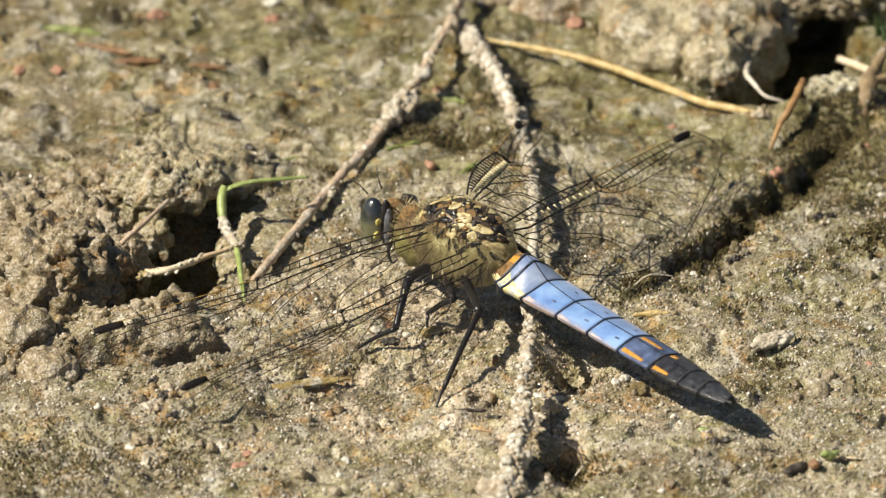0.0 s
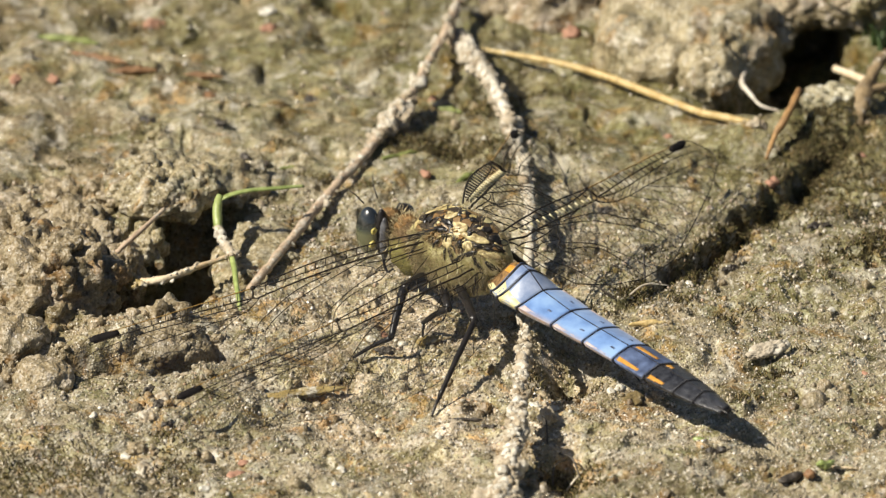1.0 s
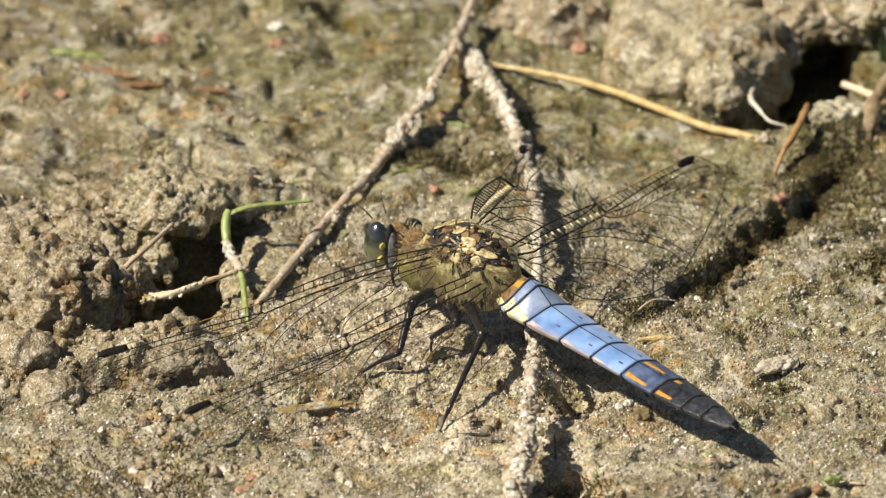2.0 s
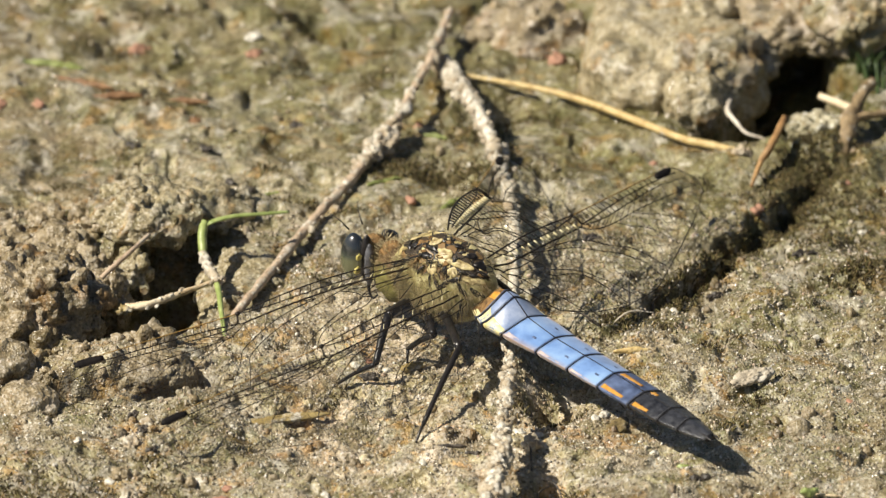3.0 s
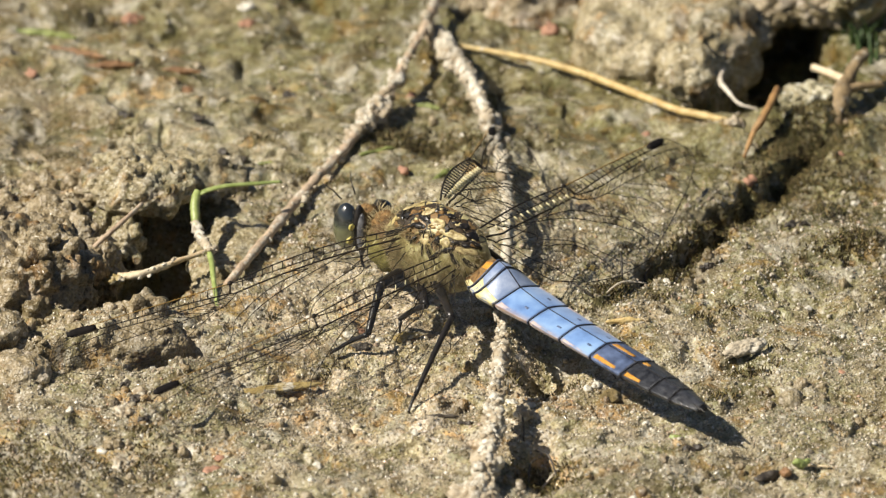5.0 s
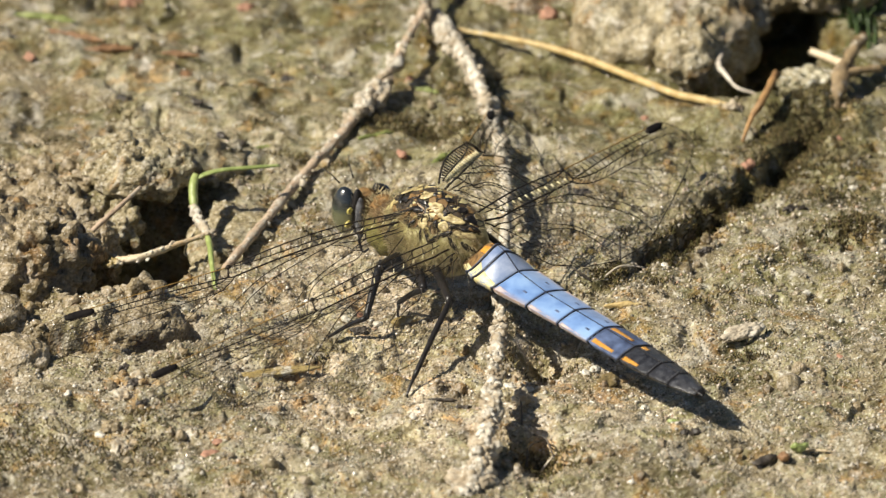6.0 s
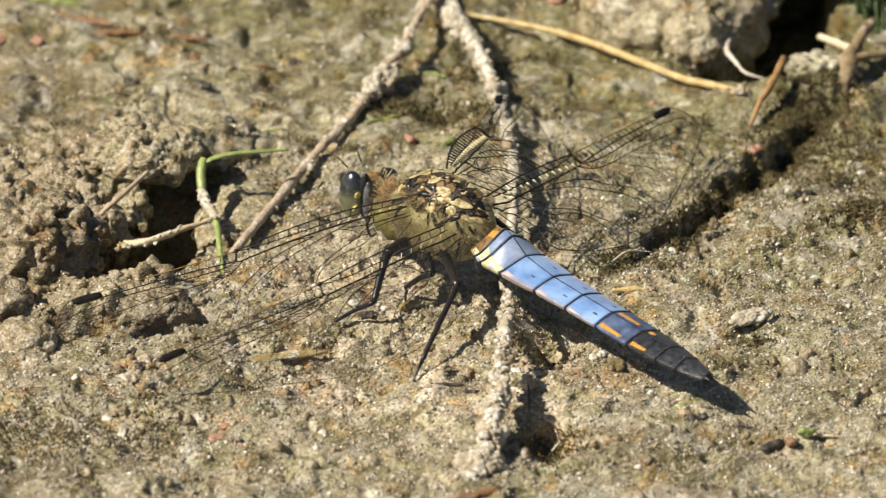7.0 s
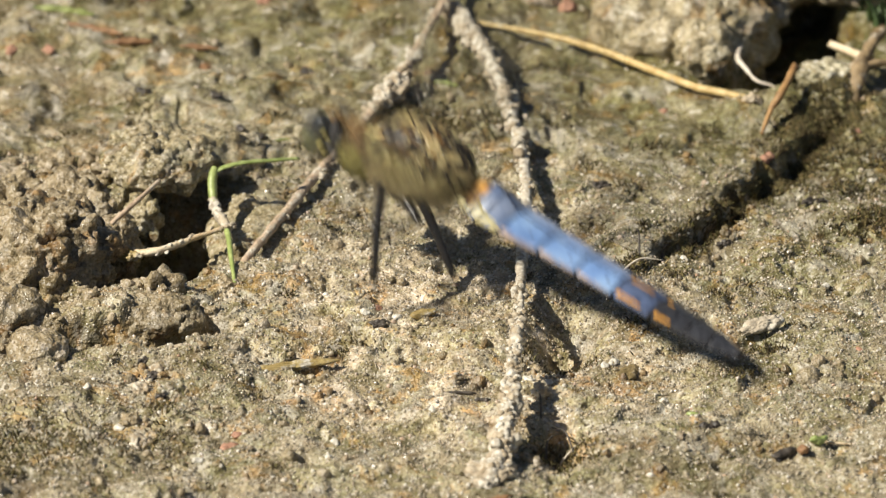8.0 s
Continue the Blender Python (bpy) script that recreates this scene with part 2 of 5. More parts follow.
def tube(path, radii, sides=10, rough=0.0, seed=0, squash=1.0, lump=0.8):
    """A closed tube along path, with lumps of the given share of its radius."""
    path = np.asarray(path, dtype=float)
    radii = np.broadcast_to(np.asarray(radii, dtype=float), (len(path),))
    verts, faces = [], []
    tang = np.gradient(path, axis=0)
    for i, (p, t, r) in enumerate(zip(path, tang, radii)):
        t = Vector(t).normalized()
        side = t.cross(Vector((0, 0, 1)))
        side = side.normalized() if side.length > 1e-4 else Vector((1, 0, 0))
        up = side.cross(t)
        for k in range(sides):
            a = 2 * math.pi * k / sides
            q = side * math.cos(a) + up * (math.sin(a) * squash)
            if rough:
                w = Vector(p) + q * r + Vector((seed * 17.3, 0, 0))
                f = 1 + rough * (noise.noise(w / lump) + 0.6 * noise.noise(w / (lump * 0.4)))
            else:
                f = 1.0
            verts.append(Vector(p) + q * (r * f))
    for i in range(len(path) - 1):
        for k in range(sides):
            a, b = i * sides + k, i * sides + (k + 1) % sides
            faces.append((a, b, b + sides, a + sides))
    faces.append(tuple(range(sides))[::-1])
    faces.append(tuple((len(path) - 1) * sides + k for k in range(sides)))
    return [tuple(v) for v in verts], faces


def join(*pieces):
    verts, faces = [], []
    for v, f in pieces:
        o = len(verts)
        verts += list(v)
        faces += [tuple(i + o for i in q) for q in f]
    return verts, faces


def ball(centre, radii, level=3, rough=0.0, lump=1.0, seed=0.0, turn=None, shape=None):
    """An ellipsoid with noise in its surface."""
    bm = bmesh.new()
    bmesh.ops.create_icosphere(bm, subdivisions=level, radius=1.0)
    verts = []
    for v in bm.verts:
        q = v.co.copy()
        if shape:
            q = Vector(shape(q))
        p = Vector((q.x * radii[0], q.y * radii[1], q.z * radii[2]))
        if rough:
            w = p / lump + Vector((seed * 13.7, seed * 5.1, 0))
            n = noise.noise(w) + 0.5 * noise.noise(w * 2.3) + 0.22 * noise.noise(w * 5.1) + 0.1 * noise.noise(w * 11)
            p += v.co * (rough * n)
        if turn is not None:
            p = turn @ p
        verts.append(tuple(p + Vector(centre)))
    bm.verts.index_update()
    faces = [tuple(v.index for v in f.verts) for f in bm.faces]
    bm.free()
    return verts, faces


# ---- ground ----
_lat = np.random.RandomState(7).rand(256, 256).astype(np.float64)
_jx = np.random.RandomState(8).rand(256, 256)
_jy = np.random.RandomState(9).rand(256, 256)


def vnoise(x, y, size, shift=0):
    x, y = x / size + shift * 7.31, y / size + shift * 3.17
    i, j = np.floor(x).astype(int), np.floor(y).astype(int)
    u, v = x - i, y - j
    u, v = u * u * u * (u * (u * 6 - 15) + 10), v * v * v * (v * (v * 6 - 15) + 10)
    a, b = _lat[i % 256, j % 256], _lat[(i + 1) % 256, j % 256]
    c, d = _lat[i % 256, (j + 1) % 256], _lat[(i + 1) % 256, (j + 1) % 256]
    return 2 * (a * (1 - u) * (1 - v) + b * u * (1 - v) + c * (1 - u) * v + d * u * v) - 1


def crumbs(x, y, size, shift=0):
    """Rounded lumps, 1 in their middles and 0 in the gaps between them."""
    x, y = x / size + shift * 5.7, y / size + shift * 9.3
    i, j = np.floor(x).astype(int), np.floor(y).astype(int)
    best = np.full(np.shape(x), 9.0)
    for di in (-1, 0, 1):
        for dj in (-1, 0, 1):
            a, b = (i + di) % 256, (j + dj) % 256
            r = 0.6 + 0.8 * _lat[a, b]
            d = ((i + di + _jx[a, b] - x) ** 2 + (j + dj + _jy[a, b] - y) ** 2) / (r * r)
            best = np.minimum(best, d)
    return np.sqrt(np.clip(1 - best, 0, 1))


def smooth(a, b, x):
    t = np.clip((x - a) / (b - a), 0, 1)
    return t * t * (3 - 2 * t)


def capsule(x, y, ax, ay, bx, by):
    """Distance from a line piece, and the place along it."""
    dx, dy = bx - ax, by - ay
    t = np.clip(((x - ax) * dx + (y - ay) * dy) / (dx * dx + dy * dy), 0, 1)
    return np.hypot(x - ax - t * dx, y - ay - t * dy), t


def mound(x, y, cx, cy, rx, ry, h):
    return h * np.exp(-(((x - cx) / rx) ** 2 + ((y - cy) / ry) ** 2))


def height(x, y):
    """The ground's height in millimetres."""
    x, y = np.asarray(x, dtype=float), np.asarray(y, dtype=float)
    wx = x + 0.9 * vnoise(x, y, 3.0, 1) + 0.4 * vnoise(x, y, 1.1, 2)
    wy = y + 0.9 * vnoise(x, y, 3.0, 3) + 0.4 * vnoise(x, y, 1.1, 4)
    z = 0.85 * vnoise(x, y, 14, 5) + 0.55 * vnoise(x, y, 5, 6)
    left = smooth(-14, -24, x) * smooth(-34, -22, y) * smooth(16, 8, y)
    # banks round the burrow
    z = z + mound(x, y, -35, -4, 6, 7, 2.6) + mound(x, y, -26, 6.5, 7, 4, 2.4) + mound(x, y, -27, -18.5, 5, 3.2, 1.5)
    d, t = capsule(wx, wy, -28.4, -9.4, -22.0, 7.0)
    e, t = capsule(wx, wy, -18.6, -2.5, -19.5, 7.0)
    z = z - 22.0 * np.maximum(smooth(4.5, 3.0, d), smooth(4.0, 2.6, e))
    d, t = capsule(wx, wy, -25.5, -8.5, -21.3, -4.5)
    z = z - 12.0 * smooth(3.6, 2.4, d)
    d, t = capsule(wx, wy, -33, -23.5, -22, -21.5)
    z = z - 2.6 * smooth(2.4, 0.6, d)
    d, t = capsule(wx, wy, -24.5, -23.6, -19.6, -19.8)
    z = z - 3.4 * smooth(1.9, 0.5, d)
    d, t = capsule(wx, wy, -32.0, -23.4, -28.0, -23.0)
    z = z - 3.8 * smooth(2.0, 0.6, d)
    d, t = capsule(wx, wy, -42, -28, -37, -27)
    z = z - 4.5 * smooth(1.7, 0.5, d)
    # step along the trench: high bank on the one side, slow rise on the other
    ax, ay, bx, by = 19.8, -6.0, 39.3, 29.0
    ln = math.hypot(bx - ax, by - ay)
    ux, uy = (bx - ax) / ln, (by - ay) / ln
    s = (wx - ax) * ux + (wy - ay) * uy
    q = (wx - ax) * uy - (wy - ay) * ux
    along = smooth(-4, 7, s) * (smooth(33, 24, s) + 0.22 * smooth(24, 33, s) * smooth(ln + 5, ln - 3, s))
    z = z + along * (0.6 * smooth(-6, -0.5, q) * smooth(0.9, -0.2, q) - 3.3 * smooth(-0.3, 0.3, q) * np.exp(-(np.clip(q, 0, None) / (1.15 + 0.9 * np.clip(s / ln, 0, 1) + 0.6 * vnoise(x, y, 3, 17))) ** 2.2) - 0.8 * smooth(0, 1, q) * np.exp(-np.clip(q, 0, None) / 9))
    # hollow beside the large clod, and the far bank
    d, t = capsule(wx, wy, 30.0, 31.0, 36.5, 41.0)
    z = z - 10.0 * smooth(4.4, 2.8, d)
    d, t = capsule(wx, wy, 33.5, 38.0, 34.5, 52.0)
    z = z - 9.0 * smooth(4.6, 3.2, d)
    z = z + mound(x, y, 40, 53, 7, 7, 4.5) + mound(x, y, 37, 27, 4.5, 3, 1.3) + mound(x, y, 41, 2, 5, 3, 1.6) + mound(x, y, 9, 50, 6, 5, 1.8)
    d, t = capsule(wx, wy, -11.0, 54.0, -8.0, 52.0)
    z = z - 4.0 * smooth(2.6, 1.0, d)
    d, t = capsule(wx, wy, -40.0, -17.0, -36.0, -16.0)
    z = z - 3.5 * smooth(1.4, 0.5, d)
    # damp hollows under the stems
    z = z - mound(x, y, 1.5, 22, 2.6, 5, 2.0) - mound(x, y, 11.5, -42, 2.4, 4, 2.0) - mound(x, y, 12.0, -20.5, 2.8, 5.0, 4.2) - mound(x, y, 7.5, 36, 2.0, 4, 1.0)
    ruts = vnoise(0.86 * x - 0.5 * y, 0.28 * (0.5 * x + 0.86 * y), 2.4, 18)
    rough = 0.08 + 0.5 * np.clip(1.2 * left + 0.7 * smooth(0.25, 0.85, vnoise(x, y, 9, 11)), 0, 1.3)
    z = z + rough * (1.2 * crumbs(wx, wy, 2.6, 1) + 0.85 * crumbs(wx, wy, 1.3, 2) - 0.8)
    near = 0.3 + 0.7 * smooth(26, 4, y)
    z = z + near * (0.10 * crumbs(wx, wy, 0.8, 3) + 0.07 * crumbs(x, y, 0.36, 4) + 0.15 * vnoise(wx, wy, 1.0, 12)) + 0.36 * vnoise(wx, wy, 2.2, 13) + 0.28 * ruts
    z = z - 0.6 * smooth(0.45, 0.85, vnoise(wx, wy, 1.9, 14)) - 0.5 * smooth(0.5, 0.9, vnoise(wx, wy, 3.6, 19))
    far = smooth(160, 80, np.hypot(x, y))
    return z * far


def build_ground():
    def axis(lo, hi, stepsize):
        core = np.arange(lo, hi + stepsize / 2, stepsize)
        out = stepsize * 1.6 ** np.arange(1, 30)
        out = np.cumsum(out)
        out = out[out < 4.0e5]
        return np.concatenate([(lo - out)[::-1], core, hi + out])

    xs, ys = axis(-46.0, 46.0, 0.16), axis(-60.0, 64.0, 0.16)
    gx, gy = np.meshgrid(xs, ys)
    gz = height(gx, gy)
    nx, ny = len(xs), len(ys)
    me = bpy.data.meshes.new("ground")
    me.vertices.add(nx * ny)
    me.vertices.foreach_set("co", (np.stack([gx, gy, gz], -1).reshape(-1) * MM).astype(np.float32))
    i = (np.arange(ny - 1)[:, None] * nx + np.arange(nx - 1)[None, :]).reshape(-1)
    quads = np.stack([i, i + 1, i + nx + 1, i + nx], -1)
    me.loops.add(quads.size)
    me.loops.foreach_set("vertex_index", quads.reshape(-1).astype(np.int32))
    me.polygons.add(len(quads))
    me.polygons.foreach_set("loop_start", (np.arange(len(quads)) * 4).astype(np.int32))
    me.polygons.foreach_set("use_smooth", np.ones(len(quads), dtype=bool))
    me.materials.append(SAND)
    me.update(calc_edges=True)
    tagged(new("ground", me), "damp sandy mud with crumbs and green algae", "ground", kind="structure")


def build_grains():
    """Loose grains of sand on the ground, one joined mesh."""
    rs = np.random.RandomState(3)
    n = 120000
    x, y = rs.uniform(-45, 45, n), rs.uniform(-58, 62, n)
    keep = rs.rand(n) < 0.10 + 0.62 * smooth(20, -4, y)
    x, y = x[keep], y[keep]
    n = len(x)
    r = np.clip(rs.lognormal(math.log(0.08), 0.36, n), 0.045, 0.34)
    z = height(x, y) + r * 0.1
    unit = np.array([(1, 0, 0), (0, 1, 0), (-1, 0, 0), (0, -1, 0), (0, 0, 1), (0, 0, -1)], dtype=float)
    tri = np.array([(0, 1, 4), (1, 2, 4), (2, 3, 4), (3, 0, 4), (1, 0, 5), (2, 1, 5), (3, 2, 5), (0, 3, 5)])
    k = len(unit)
    dirs = unit[None] * rs.uniform(0.7, 1.25, (n, k, 1)) + rs.uniform(-0.3, 0.3, (n, k, 3))
    ang = rs.uniform(0, 6.283, n)
    c, s = np.cos(ang)[:, None], np.sin(ang)[:, None]
    stretch = rs.uniform(0.75, 1.35, (n, 3))
    dirs = dirs * stretch[:, None, :]
    px = dirs[..., 0] * c - dirs[..., 1] * s
    py = dirs[..., 0] * s + dirs[..., 1] * c
    co = np.stack([px * r[:, None] + x[:, None], py * r[:, None] + y[:, None], dirs[..., 2] * r[:, None] + z[:, None]], -1)
    faces = (tri[None] + (np.arange(n) * k)[:, None, None]).reshape(-1, 3)
    me = bpy.data.meshes.new("sand_grains")
    me.vertices.add(n * k)
    me.vertices.foreach_set("co", (co.reshape(-1) * MM).astype(np.float32))
    me.loops.add(faces.size)
    me.loops.foreach_set("vertex_index", faces.reshape(-1).astype(np.int32))
    me.polygons.add(len(faces))
    me.polygons.foreach_set("loop_start", (np.arange(len(faces)) * 3).astype(np.int32))
    me.materials.append(GRAIN)
    me.update(calc_edges=True)
    tagged(new("sand_grains", me), "loose pale and brown sand grains on the mud", "sand", kind="stuff")


def build_beads():
    """Wet, rounded quartz grains that catch the sun."""
    rs = np.random.RandomState(17)
    n = 14000
    x = rs.uniform(-44, 44, n)
    y = np.where(rs.rand(n) < 0.85, rs.uniform(-54, 14, n), rs.uniform(-54, 58, n))
    r = np.clip(rs.lognormal(math.log(0.115), 0.32, n), 0.07, 0.24)
    z = height(x, y) + r * 0.25
    unit, tri = ball((0, 0, 0), (1, 1, 1), 2)
    unit, tri = np.array([tuple(v) for v in unit]), np.array([tuple(t) for t in tri])
    k = len(unit)
    dirs = unit[None] * rs.uniform(0.7, 1.3, (n, 1, 3)) + rs.uniform(-0.1, 0.1, (n, k, 3))
    co = dirs * r[:, None, None] + np.stack([x, y, z], -1)[:, None, :]
    faces = (tri[None] + (np.arange(n) * k)[:, None, None]).reshape(-1, 3)
    me = bpy.data.meshes.new("wet_grains")
    me.vertices.add(n * k)
    me.vertices.foreach_set("co", (co.reshape(-1) * MM).astype(np.float32))
    me.loops.add(faces.size)
    me.loops.foreach_set("vertex_index", faces.reshape(-1).astype(np.int32))
    me.polygons.add(len(faces))
    me.polygons.foreach_set("loop_start", (np.arange(len(faces)) * 3).astype(np.int32))
    me.polygons.foreach_set("use_smooth", np.ones(len(faces), dtype=bool))
    me.materials.append(BEAD)
    me.update(calc_edges=True)
    tagged(new("wet_grains", me), "wet glinting rounded quartz grains on the mud", "sand", kind="stuff")


build_ground()


def build_crumbs():
    """Crumbs of caked sand strewn over the mud, one joined mesh."""
    rs = np.random.RandomState(21)
    n = 9000
    x, y = rs.uniform(-45, 45, n), rs.uniform(-58, 62, n)
    want = 0.04 + 0.45 * smooth(0.0, 0.6, vnoise(x, y, 8, 15)) + 0.8 * smooth(-14, -26, x) * smooth(-36, -24, y) * smooth(18, 8, y)
    keep = rs.rand(n) < want * 0.5 * (0.25 + 0.75 * smooth(22, 2, y))
    x, y = x[keep], y[keep]
    n = len(x)
    r = np.clip(rs.lognormal(math.log(0.30), 0.4, n), 0.15, 0.9)
    z = height(x, y) + r * 0.1
    bm = bmesh.new()
    bmesh.ops.create_icosphere(bm, subdivisions=2, radius=1.0)
    unit = np.array([v.co[:] for v in bm.verts])
    tri = np.array([[v.index for v in f.verts] for f in bm.faces])
    bm.free()
    k = len(unit)
    off = rs.uniform(0, 90, (n, 1, 2))
    q = unit[None] * 1.6
    lumps = vnoise(q[..., 0] + off[..., 0] + q[..., 2] * 0.7, q[..., 1] + off[..., 1] + q[..., 2] * 0.5, 0.8, 16)
    dirs = unit[None] * (1 + 0.38 * lumps[..., None]) * rs.uniform(0.75, 1.25, (n, 1, 3))
    co = dirs * r[:, None, None] + np.stack([x, y, z], -1)[:, None, :]
    faces = (tri[None] + (np.arange(n) * k)[:, None, None]).reshape(-1, 3)
    me = bpy.data.meshes.new("sand_crumbs")
    me.vertices.add(n * k)
    me.vertices.foreach_set("co", (co.reshape(-1) * MM).astype(np.float32))
    me.loops.add(faces.size)
    me.loops.foreach_set("vertex_index", faces.reshape(-1).astype(np.int32))
    me.polygons.add(len(faces))
    me.polygons.foreach_set("loop_start", (np.arange(len(faces)) * 3).astype(np.int32))
    me.polygons.foreach_set("use_smooth", np.ones(len(faces), dtype=bool))
    me.materials.append(CLOD)
    me.update(calc_edges=True)
    tagged(new("sand_crumbs", me), "crumbs of caked brown sand strewn on the mud", "crumbs", kind="stuff")


build_crumbs()


# ---- clods, stones and litter ----
def clod(centre, radii, label, material=CLOD, level=5, rough=0.9, lump=2.2, seed=1.0, rz=0.0, lift=None, name="soil_clod", group="clods of soil", boxy=1.0):
    cx, cy = centre
    data = mesh_from(*ball((0, 0, 0), radii, level, rough, lump, seed, None, lambda q: [math.copysign(abs(v) ** boxy, v) for v in q]), material, name)
    ob = new(name, data)
    zz = float(height(cx, cy)) if lift is None else lift
    ob.matrix_world = pose(cx * MM, cy * MM, zz * MM, 0, 0, rz)
    if max(radii) > 4.0:
        rs = random.Random(int(seed * 10))
        for k in range(9):
            a, e = rs.uniform(0, 6.283), rs.uniform(0.0, 1.3)
            d = Vector((math.cos(a) * math.cos(e), math.sin(a) * math.cos(e), math.sin(e)))
            r = min(radii[0], radii[1]) * rs.uniform(0.16, 0.30)
            c = Vector((d.x * radii[0], d.y * radii[1], d.z * radii[2])) * 0.93
            part("lump", mesh_from(*ball(c, (r, r * rs.uniform(0.8, 1.1), r * 0.75), 4, 0.45 * r, 0.45 * r + 0.4, seed + k), material, "lump"), ob)
    return tagged(ob, label, "clod", group)


def build_clods():
    clod((-35.3, -7.6), (5.9, 6.8, 4.2), "crumbly brown clod of damp sand beside the burrow", WET, seed=1, rough=1.6, level=6, lift=1.6)
    clod((-33.0, 2.5), (3.0, 3.0, 3.0), "rounded brown clod of sand on the burrow's rim", WET, seed=2, lift=1.4, rough=1.0)
    clod((-25.4, 7.0), (4.8, 5.2, 1.9), "brown clod of sand overhanging the burrow", MUD, seed=3, rough=1.0, level=6, rz=12, lift=3.6)
    clod((-21.5, 13.5), (6.0, 4.0, 2.2), "low brown clod behind the burrow", MUD, seed=17, rough=0.9, level=5, lift=0.6)
    clod((-15.6, 3.0), (4.9, 9.0, 1.7), "flat crust of sandy mud along the burrow", MUD, seed=16, rough=0.4, level=6, rz=-12, lift=-1.3)
    clod((-25.4, -18.0), (4.9, 3.0, 1.9), "smooth sandy clod below the burrow", WET, seed=4, rough=0.7, level=6, lift=0.3)
    clod((-35.0, -26.0), (2.9, 2.8, 1.6), "pale sandy clod with a crumbly top", seed=5, rough=0.6, level=6)
    clod((-38.5, -19.0), (3.6, 3.2, 2.4), "brown sandy clod at the burrow's edge", seed=6, rough=0.9)
    for k, (x, y, r) in enumerate([(-21.8, -22.1, 1.0), (-23.0, -24.8, 0.9), (-20.0, -16.6, 0.8), (-25.6, -32.3, 0.8), (-26.8, -37.2, 0.9), (-24.4, -29.0, 0.6), (-18.6, -11.5, 0.7), (-25.8, -40.5, 0.7)]):
        clod((x, y), (r, r * 1.2, r * 0.8), "pale pinkish lump of sand in a broken row", CAKE if k % 2 else CLOD, 4, 0.7 * r, 0.8, 100.0 + k, 40 * k, group="row of pale lumps")
    rs = random.Random(77)
    made = 0
    while made < 30:
        x, y = rs.uniform(-43, -22), rs.uniform(-15, 10)
        d, _t = capsule(x, y, -28.6, -9.6, -19.5, 8.0)
        if d < 5.6 or (x > -24 and y < -18 and rs.random() < 0.7):
            continue
        r = rs.uniform(0.7, 1.9)
        clod((x, y), (r * rs.uniform(0.9, 1.4), r, r * rs.uniform(0.5, 0.8)), "small crumbly clod of damp brown sand", WET if rs.random() < 0.6 else CLOD, 4, 0.95 * r, 1.3, made + 20.0, rs.uniform(0, 180))
        made += 1
    clod((23.2, 45.0), (8.6, 9.8, 4.4), "large pale clod of dried sandy mud", ROCK, 6, 1.0, 3.6, 7.0, lift=0.4, boxy=0.62)
    clod((25.2, 34.8), (3.0, 3.4, 3.0), "pale lump of sandy mud below the large clod", ROCK, 5, 0.8, 1.8, 11.0, lift=1.2)
    clod((35.0, 51.0), (7.5, 6.8, 3.0), "brown clod roofing over a dark hollow", CLOD, 6, 1.2, 2.6, 12.0, lift=3.2)
    clod((-32.6, -0.6), (4.0, 3.3, 2.3), "brown clod on the burrow's roof", WET, 6, 1.1, 1.8, 13.0, lift=1.8)
    clod((-28.4, -3.6), (1.9, 2.0, 3.8), "tan lump of sand standing in the burrow's mouth", CLOD, 5, 0.9, 1.3, 14.0, lift=-0.6)
    clod((-26.6, 0.6), (1.8, 1.8, 3.0), "crumbly brown lump of sand under the burrow's roof", MUD, 5, 0.9, 1.2, 18.0, lift=0.0)
    clod((-30.4, -8.8), (1.6, 1.6, 2.6), "crumbly brown lump of sand at the burrow's side", WET, 5, 0.7, 1.0, 19.0, lift=-0.4)
    clod((-39.0, 5.0), (4.0, 4.0, 2.0), "low brown clod behind the burrow", CLOD, 5, 0.9, 1.8, 15.0)
    clod((9.5, 50.5), (5.2, 5.0, 2.2), "pinkish brown clod of sandy mud", CLOD, 5, 0.9, 2.4, 8.0)
    clod((39.5, 50.0), (5.5, 6.0, 4.5), "mossy brown clod beside a dark hollow", SAND, 5, 1.2, 2.6, 9.0)
    clod((36.4, 30.2), (2.9, 1.9, 1.5), "grey crusted clod at the hollow's rim", GREY, 5, 0.8, 1.0, 10.0)


build_clods()


def strand(name, label, category, points, radii, material, sides=10, rough=0.15, lump=0.8, n=8, seed=0, squash=1.0):
    """A stalk, straw or root that lies along the points."""
    p = spline([(*q, r) for q, r in zip(points, radii)], n)
    base = Vector(points[0])
    data = mesh_from(*tube(p[:, :3] - np.array(points[0]), p[:, 3], sides, rough, seed, squash, lump), material, name)
    ob = new(name, data)
    ob.matrix_world = Matrix.Translation(base * MM)
    return tagged(ob, label, category)


def crusted(name, label, points, radii, material, seed, knots):
    """A stem with cakes of pale sand stuck to it."""
    ob = strand(name, label, "stem", points, [r * 0.85 for r in radii], material, 18, 0.32, 0.9, 22, seed)
    o = Vector(points[0])
    for k, (x, y, z, a, b, c) in enumerate(knots):
        part("sand_cake", mesh_from(*ball(Vector((x, y, z)) - o, (a * 0.9, b, c * 0.9), 5, 0.5, 0.9, seed * 5 + k), CAKE, "sand_cake"), ob, "whitish cake of sand")
    return ob


